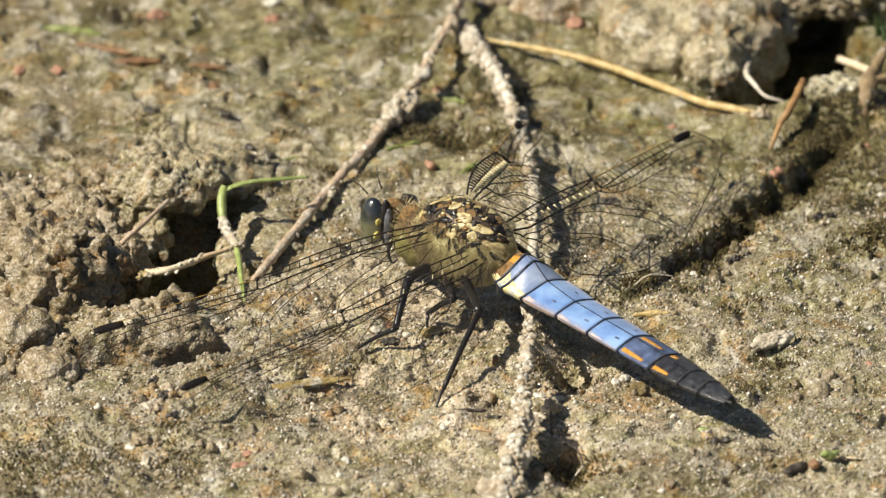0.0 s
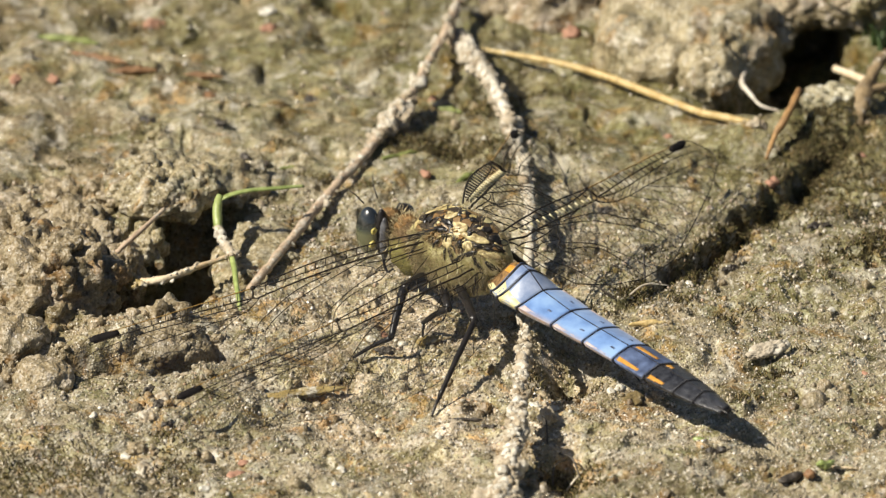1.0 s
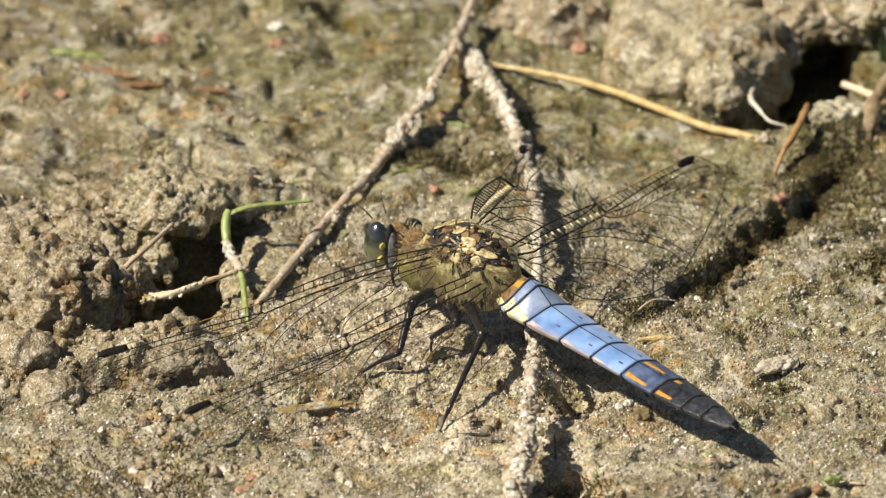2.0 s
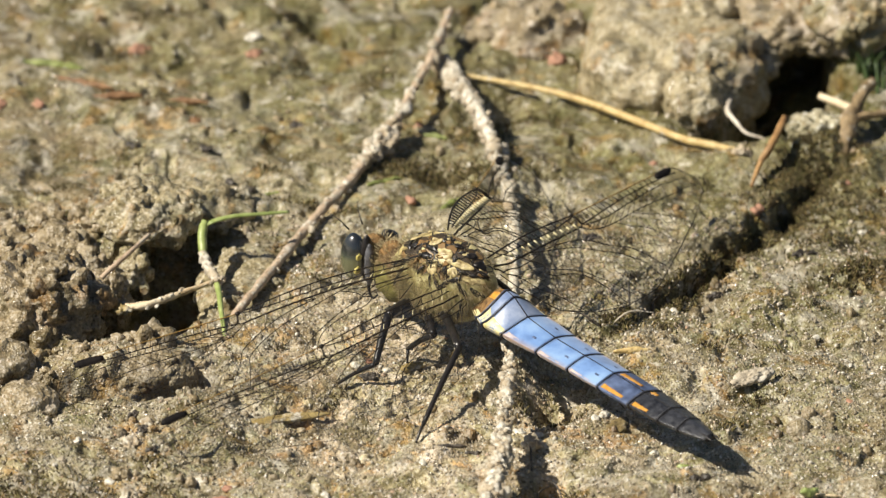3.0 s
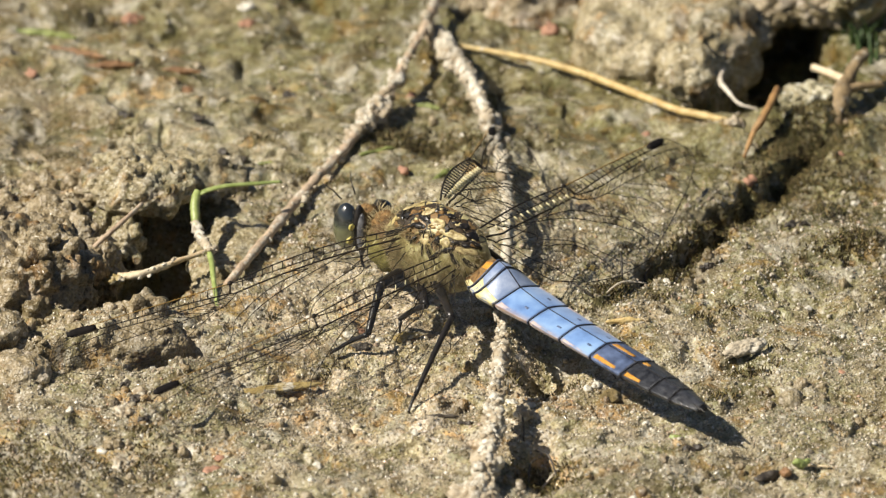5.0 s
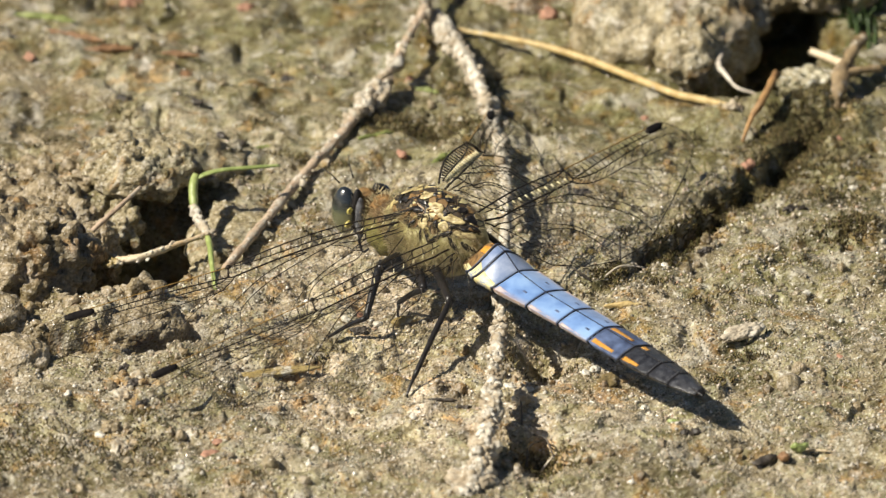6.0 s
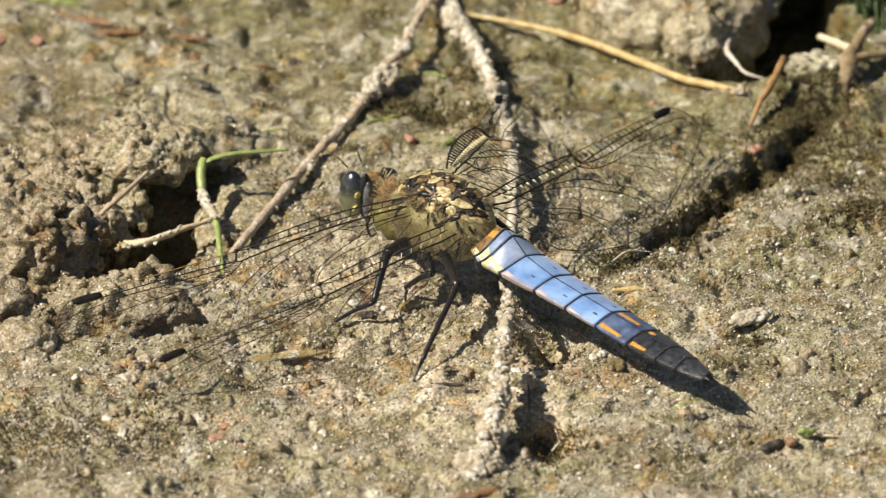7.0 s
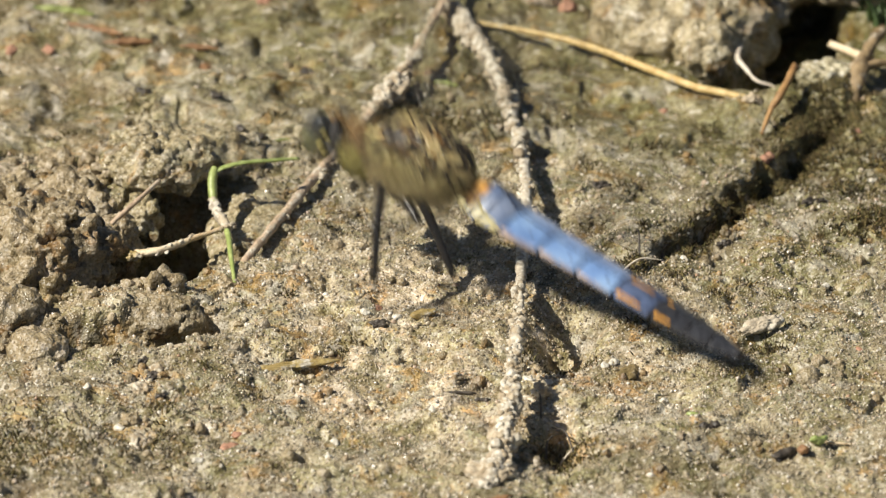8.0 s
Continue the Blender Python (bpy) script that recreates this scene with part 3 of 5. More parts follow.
def crust(ob, points, radii, spans, seed, size=0.34):
    """Small lumps of pale sand stuck along stretches of a stem, each stretch from, to (shares of its length) and lumps."""
    rs = random.Random(seed)
    p = spline([(*q, r) for q, r in zip(points, radii)], 12)
    o = Vector(points[0])
    pieces = []
    for u0, u1, n in spans:
        for _ in range(n):
            q = p[int(rs.uniform(u0, u1) * (len(p) - 1))]
            a = rs.uniform(0, 6.283)
            d = Vector((math.cos(a), rs.uniform(-0.6, 0.6), math.sin(a) * 0.8))
            r = size * rs.lognormvariate(0, 0.4)
            c = Vector(q[:3]) - o + d * (q[3] * 0.85 + r * rs.uniform(0.0, 0.5))
            pieces.append(ball(c, (r, r * rs.uniform(0.8, 1.4), r * 0.85), 2, 0.55 * r, 0.5 * r + 0.1, rs.uniform(0, 99)))
    part("sand_crust", mesh_from(*join(*pieces), CAKE, "sand_crust"), ob, "crumbly whitish crust of sand")["kind"] = "stuff"


def build_stems():
    way = [(-17.0, -7.5, 0.6), (-13.5, 2.1, 0.7), (-9.5, 12.6, 0.9), (-6.9, 18.5, 1.1), (-4.9, 23.5, 1.5), (-2.6, 29.8, 1.9), (-1.0, 35.5, 2.3), (0.6, 41.0, 2.8), (1.5, 45.4, 3.0), (2.4, 50.9, 3.0)]
    thick = [0.46, 0.50, 0.52, 0.54, 0.55, 0.46, 0.42, 0.45, 0.5, 0.45]
    stem = crusted("plant_stem", "dry brown plant stem lying slantwise on the sand", way, thick, STEM, 1,
                   [(-4.6, 24.7, 1.3, 1.0, 1.9, 0.9), (-3.4, 26.8, 1.4, 1.1, 2.1, 0.9), (-2.9, 28.8, 1.7, 0.7, 1.3, 0.7)])
    crust(stem, way, thick, [(0.40, 0.58, 130), (0.1, 0.4, 30), (0.58, 0.95, 60)], 51, 0.22)
    way = [(2.0, 44.3, 1.2), (3.2, 37.5, 2.2), (4.2, 32.3, 3.0), (5.5, 27.9, 2.8), (6.4, 23.7, 2.0), (7.3, 18.2, 1.9), (8.1, 10.8, 2.1), (8.4, 2.7, 2.7), (8.2, -3.5, 2.4), (7.9, -10.9, 2.2),
           (7.8, -19.8, 2.8), (7.4, -26.6, 3.5), (7.2, -31.7, 3.9), (6.8, -38.0, 3.8), (6.5, -42.2, 3.2), (6.1, -45.6, 2.2), (5.5, -48.1, 1.2), (4.7, -51.1, 0.4)]
    thick = [0.5, 0.65, 0.72, 0.68, 0.62, 0.6, 0.6, 0.6, 0.6, 0.6, 0.36, 0.40, 0.50, 0.62, 0.74, 0.85, 1.0, 1.1]
    stem = crusted("plant_stem", "dead stem crusted with whitish sand, arching over the ground", way, thick, CRUST, 2,
                   [(2.6, 38.6, 1.8, 1.0, 2.0, 0.8), (3.6, 34.4, 2.4, 1.0, 1.8, 0.8), (7.0, -39.0, 3.2, 1.0, 2.4, 1.0), (6.2, -44.4, 2.0, 1.4, 2.2, 1.2),
                    (5.2, -48.0, 0.9, 2.6, 1.8, 1.0), (1.8, 41.8, 1.4, 1.0, 2.0, 0.9), (9.6, -33.0, 1.0, 0.9, 1.0, 0.8)])
    crust(stem, way, thick, [(0.02, 0.28, 260), (0.28, 0.5, 90), (0.56, 0.72, 150), (0.72, 1.0, 420)], 52, 0.21)
    straw = strand("straw", "long yellow straw lying on the sand", "straw",
           [(4.0, 41.0, 1.0), (7.7, 39.6, 1.0), (11.9, 37.5, 1.1), (16.6, 34.2, 1.1), (21.2, 30.3, 1.0), (24.3, 27.7, 1.0), (26.9, 26.5, 1.0), (29.6, 25.4, 0.8)],
           [0.22, 0.28, 0.32, 0.36, 0.36, 0.38, 0.38, 0.32], STRAW, 10, 0.16, 1.0, 10, 3)
    part("frayed_end", mesh_from(*ball(Vector((29.4, 25.4, 0.9)) - Vector((4.0, 41.0, 1.0)), (0.95, 0.7, 0.55), 4, 0.5, 0.5, 21), CAKE, "frayed_end"), straw, "whitish frayed end")
    strand("straw", "short pale yellow straw beside the dark hollow", "straw", [(36.8, 36.6, 1.2), (38.6, 34.6, 1.4), (40.6, 32.4, 1.5)], [0.34, 0.4, 0.4], PALE_STRAW, 10, 0.06, 1.0, 10, 4)
    bar, wide = [(-26.8, -7.2, 1.2), (-24.5, -7.2, 1.6), (-21.6, -5.2, 1.8), (-17.9, -2.6, 1.9)], [0.36, 0.34, 0.26, 0.18]
    bridge = strand("straw", "short pale straw lying across the burrow's mouth", "straw", bar, wide, PALE_STRAW, 12, 0.3, 0.5, 10, 5)
    crust(bridge, bar, wide, [(0.15, 0.75, 60), (0.85, 1.0, 24)], 53, 0.13)
    part("torn_end", mesh_from(*ball(Vector((-0.4, -0.1, -0.1)), (1.0, 0.8, 0.45), 4, 0.45, 0.5, 23), OCHRE, "torn_end"), bridge, "ragged ochre end")
    strand("twig", "thin grey brown twig leaning on the clod", "twig", [(-29.0, -5.6, 3.4), (-28.3, -5.3, 4.0), (-26.6, -3.9, 5.0), (-24.8, -0.1, 5.0)], [0.25, 0.25, 0.22, 0.2], STEM, 8, 0.2, 0.8, 8, 6)
    strand("twig", "short reddish brown twig standing in the sand", "twig", [(30.1, 19.8, 0.2), (31.0, 22.2, 1.5), (32.0, 23.6, 2.6), (33.3, 27.2, 3.6)], [0.16, 0.30, 0.40, 0.34], LEAF_BROWN, 8, 0.2, 0.8, 8, 7)
    strand("root", "pale curled root hanging in the hollow", "root", [(28.4, 34.3, 2.0), (28.1, 31.5, 2.2), (28.8, 29.6, 2.0), (29.8, 28.0, 1.6), (31.4, 27.7, 1.2)], [0.2, 0.26, 0.2, 0.16, 0.14], ROOT, 8, 0.4, 0.8, 8, 8)
    stalk = strand("dead_stalk", "short forked tan dead stalk beside the hollow", "stalk", [(38.6, 26.0, 0.4), (39.2, 28.6, 1.9), (40.2, 32.2, 2.9), (41.6, 35.2, 3.5)], [0.6, 0.8, 0.6, 0.5], TAN, 12, 0.55, 0.8, 8, 9, 0.8)
    p = spline([(0.7, 3.4, 1.7, 0.45), (2.4, 4.4, 1.9, 0.4), (4.6, 5.4, 1.6, 0.3)], 6)
    part("side_shoot", mesh_from(*tube(p[:, :3], p[:, 3], 10, 0.4, 12), TAN, "side_shoot"), stalk)
    sprout = new("sprout")
    sprout.matrix_world = pose(-17.8 * MM, -13.5 * MM, 0)
    tagged(sprout, "green sprout with a bent stalk and one narrow leaf", "sprout")
    o = np.array([-17.8, -13.5, 0])
    p = spline([(-17.8, -11.5, 0.5, 0.16), (-18.2, -7.6, 1.2, 0.24), (-18.6, -3.6, 1.7, 0.3), (-19.5, -0.5, 1.9, 0.36), (-20.0, 1.0, 3.0, 0.4), (-20.0, 2.6, 4.2, 0.42), (-19.8, 3.2, 4.7, 0.35)], 8)
    part("stalk", mesh_from(*tube(p[:, :3] - o, p[:, 3], 10, 0.15, 1), GREEN, "stalk"), sprout)
    p = spline([(-18.6, -3.2, 1.8, 0.36), (-19.0, -2.0, 1.9, 0.46), (-19.6, -0.3, 2.0, 0.44), (-19.95, 0.8, 2.8, 0.43)], 8)
    part("sheath", mesh_from(*tube(p[:, :3] - o, p[:, 3], 14, 0.6, 3, 1.0, 0.35), CAKE, "sheath"), sprout, "whitish sheath caked with sand")
    p = spline([(-19.8, 2.9, 4.4, 0.25), (-18.9, 3.2, 4.8, 0.32), (-17.1, 4.1, 4.8, 0.32), (-14.5, 5.4, 4.4, 0.3), (-12.3, 6.6, 4.0, 0.22)], 8)
    part("leaf", mesh_from(*tube(p[:, :3] - o, p[:, 3], 10, 0.1, 2, 0.5), GREEN, "leaf"), sprout)


build_stems()


def bit(name, label, category, centre, radii, material, seed=0.0, level=3, rough=0.3, lump=0.6, rz=0, up=0.0, group=""):
    cx, cy = centre
    ob = new(name, mesh_from(*ball((0, 0, 0), radii, level, rough * min(radii), lump, seed), material, name))
    ob.matrix_world = pose(cx * MM, cy * MM, (float(height(cx, cy)) + radii[2] * 0.5 + up) * MM, 0, 0, rz)
    return tagged(ob, label, category, group)


def build_bits():
    bit("pebble", "pale flat pebble with a rough crusted top", "pebble", (29.4, -19.6), (2.3, 0.95, 0.6), PEBBLE, 1, 5, 0.6, 0.7, 36, 0.45)
    for k, (x, y, r, f) in enumerate([(-26.7, 48.6, 0.95, 0.6), (-15.8, 46.2, 0.8, 0.6), (-39.3, 34.8, 0.55, 0.7), (-35.9, 35.4, 0.6, 0.7), (-1.2, 16.1, 0.55, 0.7), (-17.1, -39.3, 0.5, 0.5),
                                      (-17.8, -41.3, 0.8, 0.4), (30.6, 14.6, 0.7, 0.6), (38.0, -23.7, 0.35, 0.5), (39.0, 21.3, 0.35, 0.7), (21.2, 26.0, 0.4, 0.6), (-0.5, 33.6, 0.5, 0.7),
                                      (-33.7, -11.6, 0.4, 0.6), (12.5, 45.0, 1.0, 0.6), (-5.0, -15.0, 0.5, 0.4)]):
        bit("brick_grit", "small reddish bit of brick lying on the sand", "grit", (x, y), (r * 1.1, r * 0.8, r * f), RED, k, 3, 0.8, 0.5, 37 * k, -0.35 * r, "bits of red grit")
    for k, (x, y, r) in enumerate([(-6.0, -16.6, 0.5), (35.3, -9.1, 0.5), (0.0, -36.1, 0.45), (8.6, -29.1, 0.6), (10.2, -30.2, 0.5), (4.2, 23.6, 0.45), (-24.4, -17.8, 0.25), (-3.2, -17.7, 0.45),
                                   (16.1, -25.1, 0.65), (15.3, -25.9, 0.45), (40.1, 12.6, 0.45), (-16.1, 50.4, 0.9), (38.3, -14.9, 0.3), (-27.5, -38.0, 0.55), (-20.5, -45.0, 0.5), (-30.5, -33.0, 0.45),
                                   (-8.5, -41.0, 0.5), (20.5, -32.5, 0.4), (-9.0, -44.0, 0.4), (22.5, -6.5, 0.4)]):
        bit("quartz_grain", "whitish quartz pebble lying on the sand", "pebble", (x, y), (r * 0.95, r * 0.7, r * 0.55), WHITE, k + 30, 3, 0.8, 0.45, 53 * k, -0.15 * r, "white pebbles")
    for k, (x, y, a, b, rz) in enumerate([(-17.9, 20.5, 0.4, 0.55, 0), (-16.3, 19.8, 0.6, 0.5, 20), (24.9, -39.3, 0.7, 0.45, 30), (24.0, -39.9, 0.7, 0.2, 10), (4.5, -33.1, 0.6, 0.3, 0), (-11.7, 33.6, 0.9, 0.5, -30),
                                          (-26.8, 26.8, 1.1, 0.5, -25), (-20.3, 26.3, 0.7, 0.6, 0), (-4.7, -18.8, 0.8, 0.5, 10), (26.4, -2.1, 0.8, 0.4, 20), (15.3, 9.2, 0.9, 0.4, 5), (34.5, 5.0, 1.1, 0.4, 15), (-24.8, -30.2, 0.9, 0.5, 60), (-24.0, -33.0, 0.7, 0.4, 80), (-25.6, -27.6, 0.6, 0.4, 20)]):
        bit("dark_flake", "small dark flake of rotted plant matter", "debris", (x, y), (a, b, 0.22), DARK, k + 60, 4, 1.6, 0.35, rz, -0.08, "dark flakes")
    for k, (x, y, ln, w, rz, m, name, label) in enumerate([
        (-14.5, 19.0, 3.2, 0.28, 18, DULL_GREEN, "grass_scrap", "thin green leaf blade lying on the mud"), (-3.6, 19.3, 1.8, 0.3, 25, DULL_GREEN, "grass_scrap", "short green leaf blade on the mud"),
        (-34.6, 44.1, 3.0, 0.5, -15, DULL_GREEN, "grass_scrap", "green leaf blade pressed into the mud"), (1.1, 30.7, 1.2, 0.35, -20, DULL_GREEN, "grass_scrap", "bit of green leaf beside the stem"),
        (23.3, -37.2, 0.9, 0.3, 0, GREEN, "grass_scrap", "tiny green leaf scrap on the sand"), (2.4, 15.0, 1.8, 0.35, 55, DULL_GREEN, "grass_scrap", "green leaf scrap beside the crusted stem"),
        (18.8, -14.7, 1.7, 0.3, 5, STRAW, "straw_bit", "short ochre straw bit on the sand"), (-13.6, -26.2, 5.6, 0.75, 17, OCHRE, "straw_bit", "flat yellowed leaf blade half buried in sand"),
        (2.5, -33.1, 1.5, 0.2, 0, DARK, "twig_bit", "thin dark twig bit on the sand"), (-28.6, 37.2, 2.4, 0.5, 8, BROWN, "twig_bit", "brown twig bit half buried in mud"),
        (4.4, -54.0, 3.2, 0.7, 34, BROWN, "twig_bit", "brown bit of bark beside the crusted stem"), (-22.0, 36.0, 2.0, 0.3, -8, BROWN, "twig_bit", "thin brown twig bit in the mud"), (-31.8, 39.8, 3.0, 0.35, -22, BROWN, "twig_bit", "dull brown stalk pressed into the mud"),
        (-21.4, 32.4, 0.8, 0.9, 60, BROWN, "dead_leaf", "brown leaf scrap on the mud"), (17.2, -27.0, 1.9, 1.1, 62, OLIVE_LEAF, "dead_leaf", "olive-brown curled leaf scrap on the sand"), (-0.9, -17.4, 1.3, 0.6, 20, OCHRE, "dead_leaf", "thin ochre leaf flake on the sand"),
        (35.6, -42.0, 1.3, 0.12, -8, PALE_STRAW, "straw_bit", "thin pale straw bit on the sand"), (33.9, -42.6, 0.9, 0.4, 30, GREEN, "grass_scrap", "small bright green leaf on the sand"),
        (32.5, -43.8, 0.5, 0.6, 0, BROWN, "dead_leaf", "reddish brown leaf scrap on the sand"), (30.9, -43.6, 1.4, 0.6, 40, DARK, "seed_husk", "dark oblong seed husk on the sand")]):
        bit(name, label, "plant litter", (x, y), (ln, w * 0.8, min(w, 0.35)), m, k + 90, 4, 0.7, 0.8, rz, 0.6 if m is OLIVE_LEAF else 0.35 if x > 30 else (-0.12 if m in (STRAW, GREEN, DULL_GREEN) else 0.05))
    rs = random.Random(12)
    for k, (x, y, ln, a, b) in enumerate([(11.0, -41.5, 5.0, 40, 25), (12.6, -41.0, 4.0, 120, 30), (10.0, -43.0, 4.5, 75, 15), (13.5, -42.5, 3.5, 20, 20), (9.6, -37.0, 3.0, 100, 40),
                                          (18.6, -6.8, 3.0, 95, 50), (17.0, -9.5, 4.0, 20, 10), (16.0, -10.5, 3.5, 150, 15), (20.5, -4.5, 3.0, 60, 30), (30.5, 36.5, 4.0, 30, 20), (34.0, 38.5, 6.0, -20, 10)]):
        ca, sa, sb = math.cos(radians(a)), math.sin(radians(a)), math.sin(radians(b))
        z0 = float(height(x, y))
        pts = [(x, y, z0), (x + ca * ln * 0.5 + rs.uniform(-0.4, 0.4), y + sa * ln * 0.5, z0 + ln * 0.5 * sb + 0.5), (x + ca * ln, y + sa * ln + rs.uniform(-0.5, 0.5), z0 + ln * sb * 0.6)]
        strand("rootlet", "thin dark rootlet sticking out of the mud", "root", pts, [0.10, 0.09, 0.05], DARK if k % 3 else ROOT, 6, 0.1, 0.8, 6, k)


build_bits()


def build_moss():
    """Tufts of short dark moss and algae threads, along the trench's rim and beside the stems."""
    rs = random.Random(31)
    spots = []
    # The dense first row of moss also darkens the trench wall in place of shade.
    rim = [(29.2, 9.6, 17.0, 1.3, 6400, 60.9), (33.5, 20.5, 8.0, 3.4, 900, 60.9), (17.5, -8.5, 2.4, 1.8, 360, 40), (22, -9.5, 1.5, 1.2, 90, 0), (38, 25, 4, 2.5, 300, 20), (35.5, 24.5, 4.5, 3.0, 900, 50), (39.5, 1.0, 4.0, 2.2, 800, 30),
           (38.0, 17.5, 5.0, 4.5, 900, 50), (36.5, 10.0, 4.5, 3.0, 500, 30), (25.5, -12.5, 1.4, 1.2, 110, 0)]
    rest = [(1.6, 22.0, 3.2, 7.5, 1900, 80), (5.0, 30.0, 2.0, 3.0, 500, 90), (11.5, -41.5, 2.8, 2.4, 700, 10), (-25.0, 9.5, 4.5, 2.4, 260, 20), (-35, -43, 9, 7, 1500, 0), (-23, -40, 2.5, 8, 300, 10), (8.0, 34.0, 1.6, 4.0, 260, 100),
            (30, -22.5, 2.6, 1.0, 160, 20), (27.5, -27, 1.6, 0.9, 110, 0), (-9.5, 52, 3, 2, 400, 0), (-30, 48, 4, 2, 160, 0), (12.0, -24.0, 2.0, 4.0, 300, 90)]
    thin = [(rs.uniform(-44, 44), rs.uniform(6, 58), rs.uniform(0.8, 2.2), rs.uniform(0.6, 1.8), 70, rs.uniform(-30, 30)) for _ in range(44)]
    thin += [(rs.uniform(-44, 44), rs.uniform(-56, 6), rs.uniform(0.5, 1.6), rs.uniform(0.4, 1.0), 40, rs.uniform(-30, 30)) for _ in range(36)]
    for cx, cy, sx, sy, n, tilt in rim + rest + thin:
        ca, sa = math.cos(radians(tilt)), math.sin(radians(tilt))
        for _ in range(n):
            a, b = rs.uniform(-1, 1) * sx if n > 2000 else rs.gauss(0, 0.5) * sx, rs.gauss(0, 0.5) * sy
            if n > 2000:
                b = -0.5 + rs.gauss(0, 0.6) * sy
            x, y = cx + a * ca - b * sa, cy + a * sa + b * ca
            w = Vector((rs.uniform(-1, 1), rs.uniform(-1, 1), rs.uniform(0.4, 1.3))).normalized() * rs.uniform(0.3, 0.9)
            spots.append((x, y, w))
    zs = height([q[0] for q in spots], [q[1] for q in spots])
    verts, faces = [], []
    for (x, y, w), z in zip(spots, zs):
        p = Vector((x, y, float(z) - 0.1))
        o = len(verts)
        for q, r in ((p, 0.085), (p + w * 0.6, 0.07), (p + w + Vector((0, 0, -0.1)), 0.015)):
            verts += [(q.x + r, q.y, q.z), (q.x - r * 0.5, q.y + r * 0.87, q.z), (q.x - r * 0.5, q.y - r * 0.87, q.z)]
        for k in (0, 3):
            faces += [(o + k, o + k + 1, o + k + 4, o + k + 3), (o + k + 1, o + k + 2, o + k + 5, o + k + 4), (o + k + 2, o + k, o + k + 3, o + k + 5)]
        faces.append((o + 6, o + 7, o + 8))
    tagged(new("moss", mesh_from(verts, faces, MOSS, "moss")), "short tufts of dark green-brown moss on the mud", "moss", kind="stuff")


build_moss()


def build_tuft():
    """A low tuft of dark green blades on the far bank."""
    rs = random.Random(44)
    tuft = new("grass_tuft")
    cx, cy = 41.0, 43.0
    tuft.matrix_world = pose(cx * MM, cy * MM, float(height(cx, cy)) * MM)
    tagged(tuft, "low tuft of short dark green blades on the mud bank", "grass")
    for _ in range(46):
        x, y = rs.gauss(0, 1.3), rs.gauss(0, 2.2)
        z = float(height(cx + x, cy + y)) - float(height(cx, cy))
        a, ln = rs.uniform(0, 6.283), rs.uniform(1.2, 2.8)
        tip = Vector((x + math.cos(a) * ln * 0.5, y + math.sin(a) * ln * 0.5, z + ln))
        p = spline([(x, y, z - 0.3), ((x + tip.x) / 2, (y + tip.y) / 2, z + ln * 0.65), tuple(tip)], 4)
        part("blade", mesh_from(*tube(p, np.linspace(0.26, 0.06, len(p)), 5, 0, 0, 0.5), BLADE, "blade"), tuft)


build_tuft()

# ---- dragonfly ----
BLUE_S = Mat("blue_abdomen", 0.36, 0.6)
_c = BLUE_S.ramp(BLUE_S.noise(2.6, 4, 0.55), [(0.32, (0.075, 0.145, 0.32)), (0.48, (0.14, 0.25, 0.49)), (0.70, (0.24, 0.37, 0.59))])
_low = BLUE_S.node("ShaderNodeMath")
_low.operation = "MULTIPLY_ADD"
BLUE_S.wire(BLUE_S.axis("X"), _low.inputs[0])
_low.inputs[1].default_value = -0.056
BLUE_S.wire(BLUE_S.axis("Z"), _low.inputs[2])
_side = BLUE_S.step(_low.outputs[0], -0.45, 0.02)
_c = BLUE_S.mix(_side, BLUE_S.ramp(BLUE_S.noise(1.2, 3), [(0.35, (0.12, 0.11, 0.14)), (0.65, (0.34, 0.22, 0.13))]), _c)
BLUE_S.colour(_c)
BLUE_S.bump(BLUE_S.noise(0.15, 3, 0.6), 0.02, 0.6)
BLUE_S.b.inputs["Sheen Weight"].default_value = 0.25
BLUE = BLUE_S.m
LAVENDER = plain_material("lavender_grey", (0.09, 0.145, 0.28), (0.31, 0.36, 0.48), 1.9, 0.36, 0.6, 0.02, 0.2)
DUSK = plain_material("dusky_blue", (0.022, 0.030, 0.062), (0.12, 0.165, 0.29), 1.4, 0.42, 0.5, 0.02, 0.2)
CHITIN = plain_material("black_chitin", (0.006, 0.006, 0.006), (0.024, 0.020, 0.018), 0.6, 0.30, 0.35, 0.02, 0.15)
SPOT = plain_material("black_wing_spot", (0.006, 0.005, 0.005), (0.014, 0.011, 0.010), 0.5, 0.7, 0.15, 0.02, 0.15)
SLATE = plain_material("slate_grey", (0.03, 0.03, 0.034), (0.15, 0.15, 0.16), 0.5, 0.26)
TAIL = plain_material("dark_tail", (0.006, 0.006, 0.008), (0.05, 0.052, 0.06), 0.8, 0.30, 0.5, 0.14, 0.45)
YELLOW = plain_material("yellow_thorax", (0.30, 0.25, 0.055), (0.47, 0.40, 0.12), 0.9, 0.45, 0.5, 0.04, 0.2)
PATCHY = plain_material("patchy_yellow", (0.14, 0.09, 0.025), (0.66, 0.55, 0.28), 0.55, 0.45, 0.5, 0.06, 0.2)
PALE_YELLOW = plain_material("pale_yellow", (0.52, 0.45, 0.20), (0.68, 0.62, 0.36), 0.8, 0.45)
DUSTY = plain_material("dusty_buff", (0.30, 0.29, 0.36), (0.60, 0.46, 0.38), 0.7, 0.5)
ORANGE = plain_material("orange_spot", (0.40, 0.17, 0.02), (0.60, 0.31, 0.05), 0.5, 0.45)


